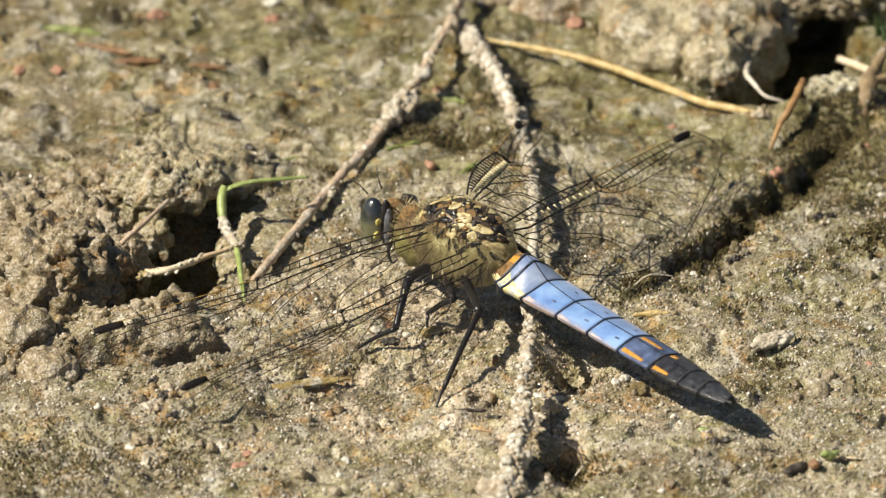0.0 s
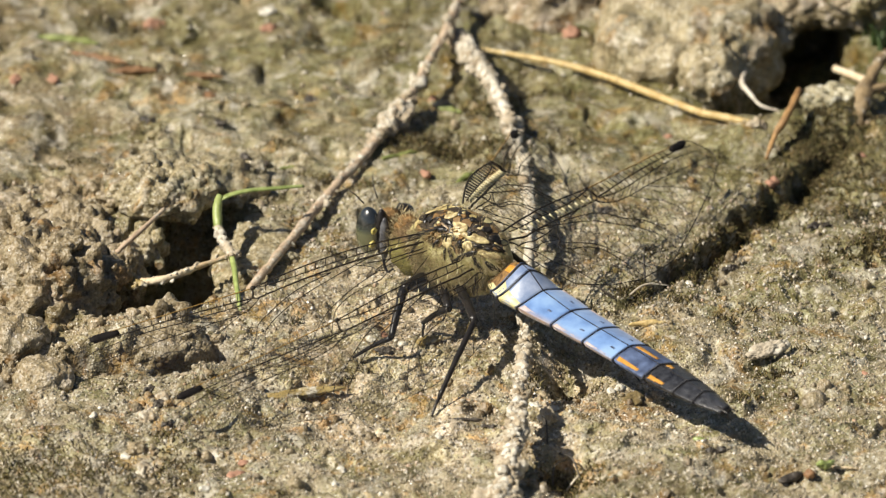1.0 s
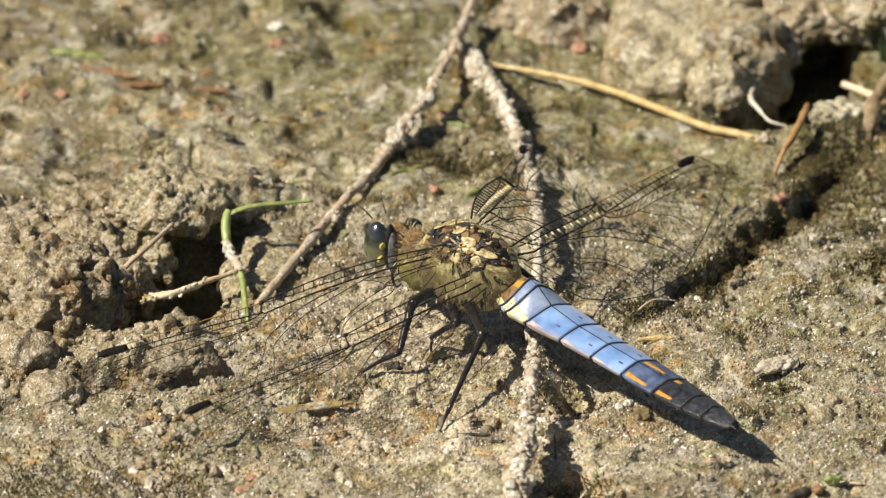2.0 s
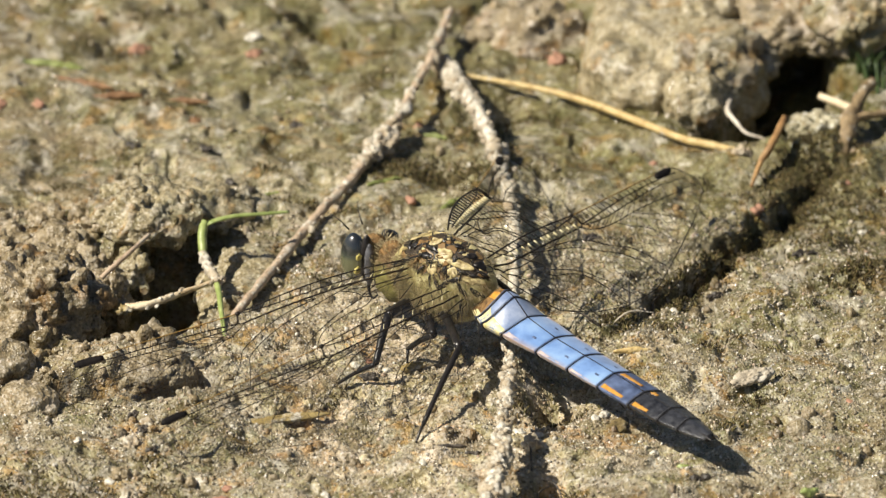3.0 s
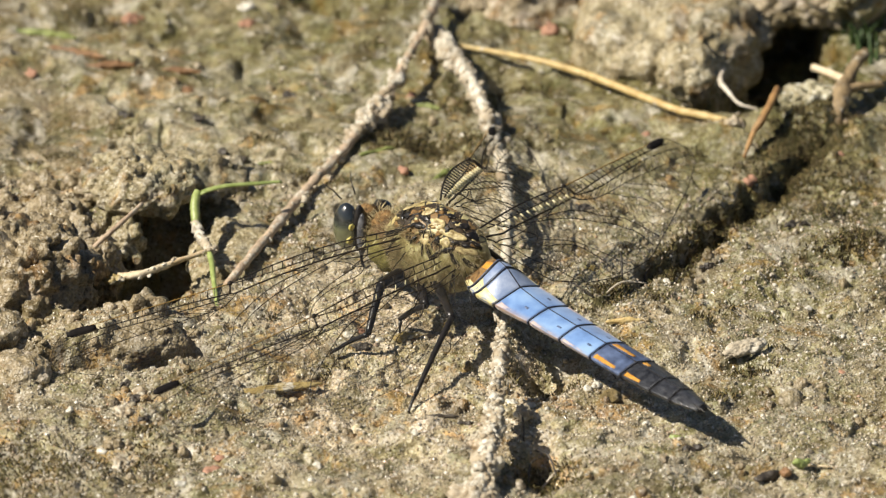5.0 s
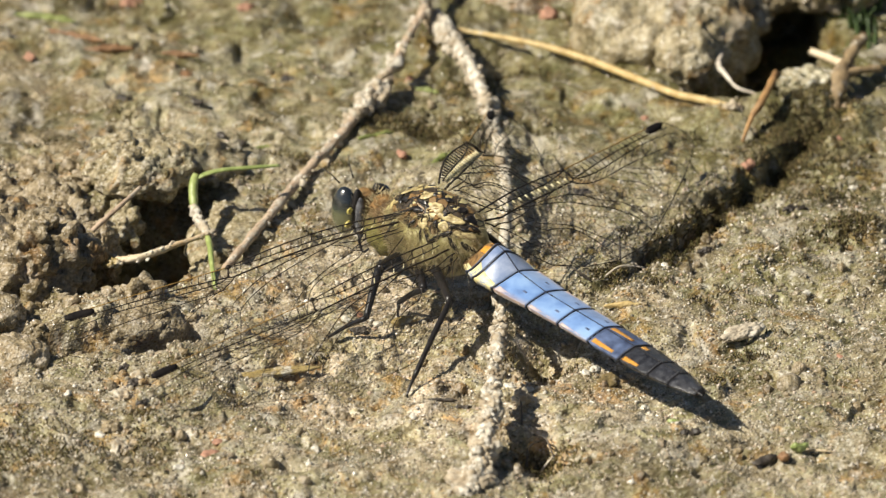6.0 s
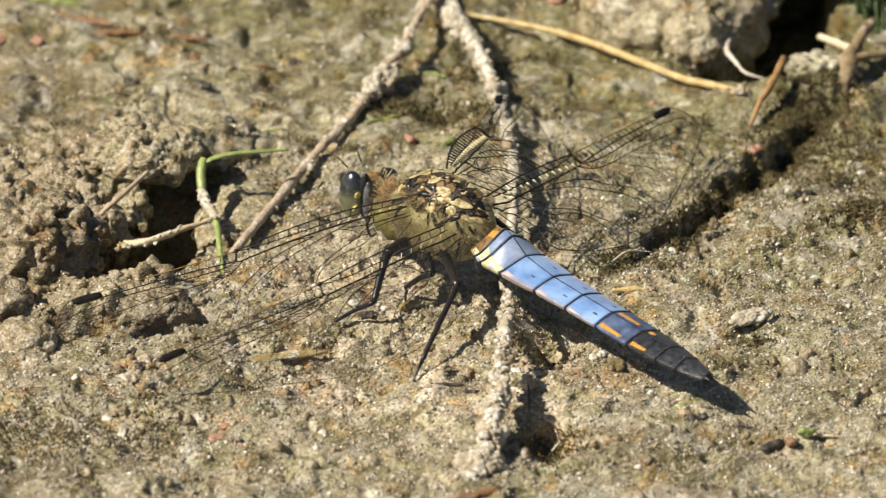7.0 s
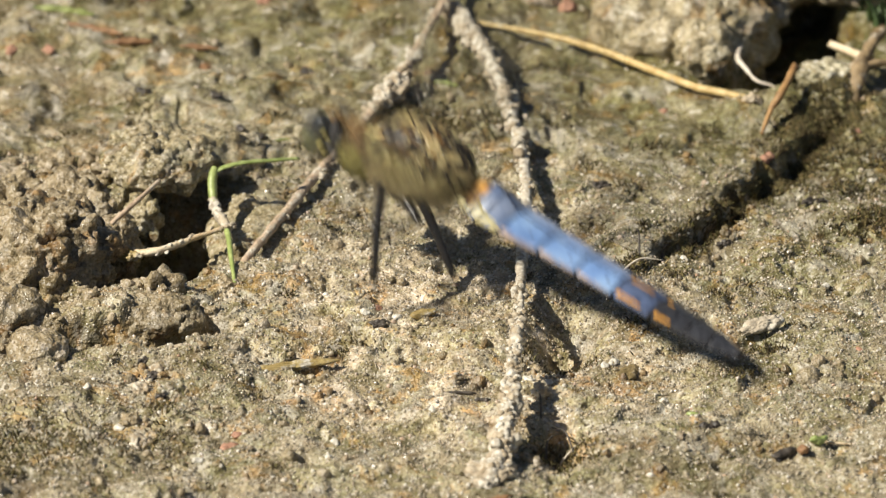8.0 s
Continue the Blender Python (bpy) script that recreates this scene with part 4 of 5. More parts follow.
def thorax_material():
    """Yellow-green flanks and a back of black, brown and pale yellow plates."""
    s = Mat("thorax", 0.42, 0.5)
    flank = s.ramp(s.noise(1.1, 5, 0.65), [(0.32, (0.16, 0.125, 0.045)), (0.5, (0.35, 0.31, 0.125)), (0.68, (0.56, 0.52, 0.30))])
    flank = s.mix(s.step(s.noise(2.0, 3), 0.58, 0.70, 0.45), flank, (0.12, 0.09, 0.03))
    cell = s.cells(0.95)
    plates = s.ramp(cell, [(0.0, (0.02, 0.015, 0.010)), (0.40, (0.05, 0.032, 0.015)), (0.46, (0.36, 0.27, 0.10)), (0.62, (0.52, 0.45, 0.22)), (0.69, (0.15, 0.085, 0.03)), (1.0, (0.30, 0.19, 0.07))])
    gap = s.step(s.cells(0.95, "Distance", "DISTANCE_TO_EDGE"), 0.02, 0.08)
    plates = s.mix(gap, (0.008, 0.007, 0.006), plates)
    up = s.node("ShaderNodeMath")
    up.operation = "ADD"
    s.wire(s.axis("Z"), up.inputs[0])
    s.wire(s.noise(1.5, 3), up.inputs[1])
    s.colour(s.mix(s.step(up.outputs[0], 2.35, 2.75), flank, plates))
    s.bump(s.mix(s.step(up.outputs[0], 2.35, 2.75), (1.0, 1.0, 1.0), gap), 0.18, 0.8)
    s.bump(s.noise(0.25, 3), 0.07, 0.8)
    return s.m


THORAX = thorax_material()
HAIR = plain_material("tan_hair", (0.22, 0.15, 0.06), (0.58, 0.50, 0.30), 0.3, 0.6, 0.3, 0.0)
FUR = plain_material("tan_fur", (0.07, 0.038, 0.015), (0.30, 0.175, 0.065), 0.4, 0.8, 0.3, 0.15, 0.15)
EYE_S = Mat("grey_green_eye", 0.2, 1.0)
EYE_S.colour(EYE_S.ramp(EYE_S.axis("Z"), [(0.0, (0.11, 0.115, 0.06)), (0.45, (0.05, 0.058, 0.045)), (1.0, (0.016, 0.018, 0.018))]))
EYE_S.bump(EYE_S.cells(0.12, "Distance"), 0.02, 0.6)
EYE_S.b.inputs["Coat Weight"].default_value = 1.0
EYE_S.b.inputs["Coat Roughness"].default_value = 0.04
EYE_M = EYE_S.m
NECK_S = Mat("neck_fur", 0.8, 0.2)
_up = NECK_S.node("ShaderNodeMath")
_up.operation = "MULTIPLY_ADD"
NECK_S.wire(NECK_S.noise(1.0, 4), _up.inputs[0])
_up.inputs[1].default_value = 2.6
NECK_S.wire(NECK_S.axis("Z"), _up.inputs[2])
NECK_S.colour(NECK_S.mix(NECK_S.step(_up.outputs[0], 0.9, 2.3), NECK_S.ramp(NECK_S.noise(0.9, 5, 0.65), [(0.3, (0.09, 0.075, 0.02)), (0.7, (0.30, 0.27, 0.09))]),
                         NECK_S.ramp(NECK_S.noise(0.5, 4, 0.65), [(0.3, (0.045, 0.028, 0.014)), (0.7, (0.20, 0.13, 0.065))])))
NECK_S.bump(NECK_S.noise(0.2, 4, 0.7), 0.25, 1.0)
NECK = NECK_S.m
VEIN = plain_material("dark_vein", (0.008, 0.006, 0.005), (0.028, 0.020, 0.012), 1.0, 0.5, 0.25)
CREAM = plain_material("cream_vein", (0.55, 0.47, 0.24), (0.80, 0.74, 0.50), 1.0, 0.4)
COSTA = plain_material("amber_vein", (0.16, 0.09, 0.02), (0.36, 0.22, 0.06), 1.0, 0.4)


def membrane_material():
    m = bpy.data.materials.new("wing_membrane")
    m.use_nodes = True
    t = m.node_tree
    t.nodes.remove(t.nodes["Principled BSDF"])
    clear, shine, mix = (t.nodes.new(k) for k in ("ShaderNodeBsdfTransparent", "ShaderNodeBsdfGlossy", "ShaderNodeMixShader"))
    clear.inputs["Color"].default_value = (0.985, 0.98, 0.96, 1)
    shine.inputs["Roughness"].default_value = 0.16
    shine.inputs["Color"].default_value = (1, 0.98, 0.92, 1)
    mix.inputs[0].default_value = 0.05
    t.links.new(clear.outputs[0], mix.inputs[1])
    t.links.new(shine.outputs[0], mix.inputs[2])
    t.links.new(mix.outputs[0], t.nodes["Material Output"].inputs["Surface"])
    return m


MEMBRANE = membrane_material()

BASE = Vector((6.1, -16.0, 6.5))
REST = pose(*(BASE * MM), 0, 0, 130)
fly = new("dragonfly")
fly.matrix_world = REST
tagged(fly, "blue-bodied yellow-and-black dragonfly with clear veined wings, resting on sand", "dragonfly")


def profile(a, w, h):
    """Cross-section of the abdomen: a low roof with a keel above, round below."""
    c, q = math.cos(a), math.sin(a)
    if q >= 0:
        return c * w, h * (1 - abs(c) ** 1.35) ** 0.9
    return c * w, q * max(0.6 * h, 0.5 * w)


def slant(x, a):
    """How far a ring at x leans back at the angle a; the front rings do."""
    return float(np.interp(-x, (0.0, 2.0, 4.5, 8.0), (1.2, 1.1, 0.5, 0.0))) * max(0.0, math.sin(a))


def ring_body(stations, sides=32):
    """A closed body from stations (x, z, half width, half height)."""
    verts, faces = [], []
    for x, z, w, h in stations:
        for k in range(sides):
            a = 2 * math.pi * k / sides
            y, dz = profile(a, w, h)
            verts.append((x - slant(x, a), y, z + dz))
    for i in range(len(stations) - 1):
        for k in range(sides):
            a, b = i * sides + k, i * sides + (k + 1) % sides
            faces.append((a, b, b + sides, a + sides))
    faces.append(tuple(range(sides))[::-1])
    faces.append(tuple((len(stations) - 1) * sides + k for k in range(sides)))
    return verts, faces


# abdomen: lengthwise place, half width and half height at the joints
ABD_X = [0.6, -0.9, -2.0, -4.5, -8.85, -12.9, -16.9, -21.0, -24.6, -26.9, -29.8]
ABD_W = [1.8, 2.5, 2.8, 2.68, 2.32, 2.12, 2.02, 1.97, 1.68, 1.38, 0.66]
ABD_H = [1.8, 2.3, 2.1, 0.95, 0.58, 0.58, 0.62, 0.58, 0.60, 0.58, 0.35]


def abd(x):
    """Half width, half height and drop of the abdomen at x."""
    w = np.interp(-x, [-v for v in ABD_X], ABD_W)
    h = np.interp(-x, [-v for v in ABD_X], ABD_H)
    return float(w), float(h), 0.056 * x - 0.35 * (1 + x / 30)


def skin_patch(x0, x1, a0, a1, lift, nx=8, na=6, taper=0.0):
    """A piece of plate on the abdomen between two places and two angles."""
    verts, faces = [], []
    for lvl in (lift, -0.1):
        for i in range(nx + 1):
            for j in range(na + 1):
                u, v = i / nx, j / na
                x = x0 + (x1 - x0) * u
                w, h, z = abd(x)
                mid, half = (a0 + a1) / 2, (a1 - a0) / 2 * (1 - taper * u)
                a = radians(mid + half * (2 * v - 1))
                y, dz = profile(a, w + lvl, h + lvl)
                verts.append((x - slant(x, a), y, z + dz))
    n = (nx + 1) * (na + 1)
    for i in range(nx):
        for j in range(na):
            q = i * (na + 1) + j
            faces.append((q, q + 1, q + na + 2, q + na + 1))
            faces.append((n + q, n + q + na + 1, n + q + na + 2, n + q + 1))
    for i in range(nx):
        for j in (0, na):
            q = i * (na + 1) + j
            f = (q, q + na + 1, n + q + na + 1, n + q)
            faces.append(f if j == 0 else f[::-1])
    for j in range(na):
        for i in (0, nx):
            q = i * (na + 1) + j
            f = (q, n + q, n + q + 1, q + 1)
            faces.append(f if i == 0 else f[::-1])
    return verts, faces


def build_abdomen():
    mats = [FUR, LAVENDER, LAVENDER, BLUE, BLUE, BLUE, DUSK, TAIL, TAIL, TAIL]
    for i in range(10):
        x0, x1 = ABD_X[i], ABD_X[i + 1]
        st = []
        for k in range(9):
            u = k / 8
            x = x0 + (x1 - x0) * u
            w, h, z = abd(x)
            g = 1 + 0.012 * math.sin(math.pi * u) - (0.02 if k in (0, 8) else 0)
            st.append((x, z, w * g, h * g))
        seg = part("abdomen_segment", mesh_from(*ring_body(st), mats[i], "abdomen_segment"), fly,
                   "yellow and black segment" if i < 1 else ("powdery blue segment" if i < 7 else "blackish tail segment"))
        w, h, z = abd(x1)
        turns = np.linspace(0, 2 * math.pi, 61)
        for name, back, r, mat in (("joint_line", 0.0, 0.055, CHITIN), ("joint_lip", 0.17, 0.05, DUSK if i < 6 else SLATE)):
            ring = [(x1 + back - slant(x1, a), *profile(a, w * 1.006, h * 1.006 + 0.006)) for a in turns]
            part(name, mesh_from(*tube([(p[0], p[1], z + p[2]) for p in ring], r, 6), mat, name), seg)
        if 1 <= i <= 8:
            keel = [(q - slant(q, 1.5708), 0, abd(q)[2] + abd(q)[1]) for q in np.linspace(x0 - 0.05, x1 + 0.05, 8)]
            part("keel", mesh_from(*tube(keel, 0.05, 6), CHITIN, "keel"), seg)
        for sgn in (1, -1):
            def side(a, b):
                return (a, b) if sgn > 0 else (180 - b, 180 - a)
            if i in (3, 4, 5):
                a0, a1 = side(2, 34 - 3 * (i - 3))
                part("pale_spot", mesh_from(*skin_patch(x0 - 0.25, x0 - 2.9, a0, a1, 0.02, taper=0.75), DUSTY, "pale_spot"), seg, "pale buff side spot")
            if 3 <= i <= 5:
                a0, a1 = side(55, 61)
                part("dash_mark", mesh_from(*skin_patch(x0 - 2.6, x0 - 3.1, a0, a1, 0.025, 3, 3), DUSK, "dash_mark"), seg, "small dark dash")
            if i in (6, 7):
                a0, a1 = (20, 44) if sgn > 0 else (100, 118)
                part("orange_spot", mesh_from(*skin_patch(x0 - 0.3, x0 - (3.0 if i == 6 else 2.1 if sgn > 0 else 1.0), a0, a1, 0.035, taper=0.4), ORANGE, "orange_spot"), seg, "orange side spot")
            if i in (1, 2):
                a0, a1 = side(-30, 48 if i == 1 else 40)
                part("yellow_spot", mesh_from(*skin_patch(x0 - 0.12, x1 + 0.12, a0, a1, 0.03, taper=0.25), PALE_YELLOW, "yellow_spot"), seg, "pale yellow side patch")
            if i == 0:
                a0, a1 = side(64, 81)
                part("orange_spot", mesh_from(*skin_patch(x0 - 0.2, x1 + 0.25, a0, a1, 0.05), ORANGE, "orange_spot"), seg, "orange patch")
                a0, a1 = side(-30, 24)
                part("yellow_spot", mesh_from(*skin_patch(x0 - 0.3, x1 + 0.2, a0, a1, 0.04), PALE_YELLOW, "yellow_spot"), seg, "pale yellow side patch")
    for s in (1, -1):
        path = [(-29.0, 0.35 * s, -1.55), (-29.8, 0.4 * s, -1.55), (-30.6, 0.35 * s, -1.6)]
        part("cercus", mesh_from(*tube(spline(path, 4), np.linspace(0.2, 0.06, 9), 8), CHITIN, "cercus"), fly)


def build_thorax():
    yaw = Matrix.Rotation(radians(10), 3, "Z") @ Matrix.Rotation(radians(6), 3, "Y")
    part("thorax", mesh_from(*ball((5.4, 0.9, 0.55), (5.6, 3.1, 4.05), 4, 0.12, 1.2, 3, yaw), THORAX, "thorax"), fly, "furry yellow-green thorax")
    part("collar", mesh_from(*ball((11.5, 1.9, 0.7), (1.35, 1.2, 1.35), 3, 0.3, 0.5, 4, yaw), FUR, "collar"), fly, "tan furry neck")
    part("prothorax", mesh_from(*ball((10.4, 1.9, -0.8), (2.6, 2.2, 2.6), 3, 0.35, 0.6, 6, yaw), NECK, "prothorax"), fly, "yellow-green front of the thorax")
    # plates on the back and sides: bearing and height on the thorax, spin, half length, half width
    dark = [(59, 59, -161, 1.02, 0.31), (-30, 68, -165, 1.35, 0.21), (40, 52, -61, 1.03, 0.18), (154, 79, -142, 0.66, 0.46), (61, 31, -158, 2.2, 0.23), (87, 46, -176, 0.82, 0.31), (117, 31, 115, 0.46, 0.31),
            (170, 49, -127, 0.49, 0.36), (173, 34, -146, 0.64, 0.41), (122, 16, -152, 1.19, 0.28), (134, 7, 120, 1.03, 0.21), (94, 59, 168, 0.98, 0.21), (162, 66, -168, 0.69, 0.23), (105, 15, 117, 0.76, 0.21)]
    dark += [(99, 22, 91, 1.18, 0.10), (53, 5, 51, 1.6, 0.10), (131, -25, 62, 1.64, 0.13), (147, 26, -176, 1.01, 0.18), (135, 46, -146, 0.61, 0.15), (153, 1, 142, 0.82, 0.26)]
    pale = [(7, 67, -121, 1.14, 0.33), (94, 71, -138, 0.71, 0.28), (120, 54, 180, 0.85, 0.51), (101, 30, 137, 0.48, 0.51), (140, 39, -176, 1.34, 0.38), (126, 29, 136, 0.46, 0.51),
            (154, 16, -177, 0.88, 0.31), (-62, 72, -166, 0.71, 0.18), (160, 54, -165, 0.51, 0.23), (140, 20, -178, 0.51, 0.23)]

    def plate(lon, lat, spin, ln, wd, lift, material, name, label, seed):
        lon, lat, spin = radians(lon), radians(lat), radians(spin)
        d = Vector((math.cos(lat) * math.cos(lon), math.cos(lat) * math.sin(lon), math.sin(lat)))
        r = Vector((5.6, 3.1, 4.05))
        p = Vector((5.4, 0.9, 0.55)) + yaw @ Vector(a * b for a, b in zip(d, r))
        n = (yaw @ Vector(a / b for a, b in zip(d, r))).normalized()
        f = yaw @ Vector((1, 0, 0))
        f = (f - n * f.dot(n)).normalized()
        g = n.cross(f)
        t = f * math.cos(spin) + g * math.sin(spin)
        turn = Matrix((t, n.cross(t), n)).transposed()
        part(name, mesh_from(*ball(p, (ln, wd, lift), 3, 0.17, 0.45, seed, turn), material, name), fly, label)

    for k, q in enumerate(dark):
        plate(*q, 0.13, CHITIN, "dark_plate", "shiny black plate", k)
    for k, q in enumerate(pale):
        plate(*q, 0.10, PATCHY, "yellow_plate", "pale yellow plate", k + 40)
    rs = random.Random(15)
    for k in range(24):
        lon, lat = rs.uniform(40, 178), rs.uniform(22, 82)
        kind = rs.random()
        mat, name = (CHITIN, "dark_plate") if kind < 0.5 else (PATCHY, "yellow_plate") if kind < 0.75 else (FUR, "brown_plate")
        plate(lon, lat, rs.uniform(-180, -120), rs.uniform(0.25, 0.7), rs.uniform(0.08, 0.2), rs.uniform(0.1, 0.22), mat, name, "small " + name.replace("_", " "), 200 + k)
    rs = random.Random(5)
    hairs = []
    for _ in range(4600):
        a, b = rs.uniform(-0.9, 0.75) if rs.random() < 0.93 else rs.uniform(0.75, 2.2), rs.uniform(-1, 1)
        d = Vector((b, math.cos(a) * math.sqrt(max(0, 1 - b * b)), math.sin(a) * math.sqrt(max(0, 1 - b * b))))
        p = Vector((5.4, 0.9, 0.55)) + yaw @ Vector((d.x * 5.5, d.y * 3.05, d.z * 4.0))
        q = p + (yaw @ d) * rs.uniform(0.25, 0.6) + Vector((rs.uniform(-0.3, 0.3), 0, rs.uniform(-0.4, 0.1)))
        hairs.append(tube([p, q], [0.02, 0.008], 3))
    part("hair", mesh_from(*join(*hairs), HAIR, "hair"), fly, "fine pale hairs")["kind"] = "stuff"


def build_head():
    left, right = Vector((14.6, 3.87, 0.0)), Vector((15.0, -0.5, 0.75))
    mid = (left + right) / 2
    turn = Matrix.Rotation(radians(14), 3, "Z")
    head = part("head", mesh_from(*ball(Vector((14.2, 1.9, 0.1)), (1.2, 1.4, 1.7), 3, 0.25, 0.5, 1, turn), FUR, "head"), fly)
    part("compound_eye", mesh_from(*ball(left, (1.3, 1.05, 2.35), 4, 0, 1, 0, turn), EYE_M, "compound_eye"), head, "glossy grey-green eye")
    part("compound_eye", mesh_from(*ball(right + Vector((-0.2, 0, -0.15)), (0.85, 0.8, 0.55), 4, 0, 1, 0, turn), EYE_M, "compound_eye"), head, "glossy grey-green eye")
    part("face", mesh_from(*ball(mid + Vector((1.2, 0, -1.4)), (1.0, 1.2, 1.2), 3, 0.1, 0.7, 2, turn), PALE_YELLOW, "face"), head, "yellowish face")
    part("occiput", mesh_from(*ball(Vector((12.75, 3.6, -0.15)), (0.46, 0.5, 2.1), 4, 0.06, 0.6, 3, turn), SLATE, "occiput"), head, "black back of the head")
    part("occiput", mesh_from(*ball(Vector((13.5, 3.3, 0.1)), (0.55, 0.75, 2.3), 4, 0.06, 0.6, 5, turn), CHITIN, "occiput"), head, "black back of the head")
    part("occiput", mesh_from(*ball(right + Vector((-0.5, 0.5, 0.0)), (0.6, 0.8, 0.8), 4, 0.12, 0.6, 4, turn), CHITIN, "occiput"), head, "black back of the head")
    for c, r in (((13.42, 4.25, 0.55), 0.32), ((13.46, 4.4, -0.75), 0.38)):
        part("yellow_mark", mesh_from(*ball(c, (r * 0.6, r * 1.0, r * 0.9), 3, 0.1, 0.3, 1), YELLOW, "yellow_mark"), head, "yellow mark behind the eye")
    tuft = []
    for k in range(170):
        d = Vector((random.Random(k).uniform(-1, 1), random.Random(k + 500).uniform(-0.6, 1), random.Random(k + 900).uniform(-0.3, 1))).normalized()
        p = Vector((11.5, 1.9, 0.7)) + d * 1.2
        tuft.append(tube([p, p + d * 0.6 + Vector((0.2, 0, 0))], [0.028, 0.01], 3))
    rs = random.Random(9)
    for _ in range(150):
        a, b = rs.uniform(0, 6.28), rs.uniform(0.0, 1.0)
        d = Vector((math.cos(a) * 0.7 - 0.3, math.sin(a) * 0.9, b)).normalized()
        p = Vector((13.4, 1.6, 0.6)) + d * 1.1
        tuft.append(tube([p, p + d * rs.uniform(0.4, 0.9)], [0.03, 0.01], 3))
    for _ in range(220):
        d = Vector((rs.uniform(-0.3, 1), rs.uniform(-0.4, 1), rs.uniform(-0.4, 1))).normalized()
        p = Vector((10.6, 1.9, -0.5)) + Vector((d.x * 2.5, d.y * 2.1, d.z * 2.3))
        tuft.append(tube([p, p + d * rs.uniform(0.3, 0.8) + Vector((0.25, 0, 0.1))], [0.02, 0.007], 3))
    part("hair_tuft", mesh_from(*join(*tuft), HAIR, "hair_tuft"), head, "pale tuft of hair")["kind"] = "stuff"
    for s in (0.8, -0.8):
        p = mid + Vector((2.2, s, 1.0))
        part("antenna", mesh_from(*tube([p, p + Vector((0.9, s * 0.4, 0.7)), p + Vector((1.9, s * 1.2, 1.3))], [0.08, 0.05, 0.03], 6), CHITIN, "antenna"), head)


def build_leg(points, seed, stout=1.0, thigh=1.0):
    hip, knee, ankle, toe = (Vector(p) for p in points)
    leg = part("leg", mesh_from(*ball(hip, (0.7, 0.7, 0.7), 3), CHITIN, "leg"), fly, "black bristly leg")
    for name, a, b, r0, r1 in (("femur", hip, knee, 0.44 * thigh, 0.34 * thigh), ("tibia", knee, ankle, 0.29, 0.20), ("tarsus", ankle, toe, 0.17, 0.09)):
        path = spline([a, (a + b) / 2 + Vector((0, 0, 0.15)), b], 5)
        limb = part(name, mesh_from(*tube(path, np.linspace(r0, r1, len(path)) * stout, 8, 0.08, seed), CHITIN, name), leg)
        pieces = []
        if name == "femur":
            LEGS.append((leg, hip * MM, (ankle - hip).normalized()))
        if name != "tarsus":
            rs = random.Random(seed * 3 + len(name))
            n = 22
            for i in range(n):
                u = (i + 0.5) / n
                p = a.lerp(b, u)
                w = Vector((rs.uniform(-1, 1), rs.uniform(-1, 1), rs.uniform(-0.8, 0.8))) + (b - a).normalized() * 0.7
                pieces.append(tube([p, p + w.normalized() * 0.9], [0.045, 0.014], 3))
            part(name + "_bristles", mesh_from(*join(*pieces), CHITIN, "bristles"), leg, "short stiff bristles")["kind"] = "stuff"


WINGS = {}
LEGS = []


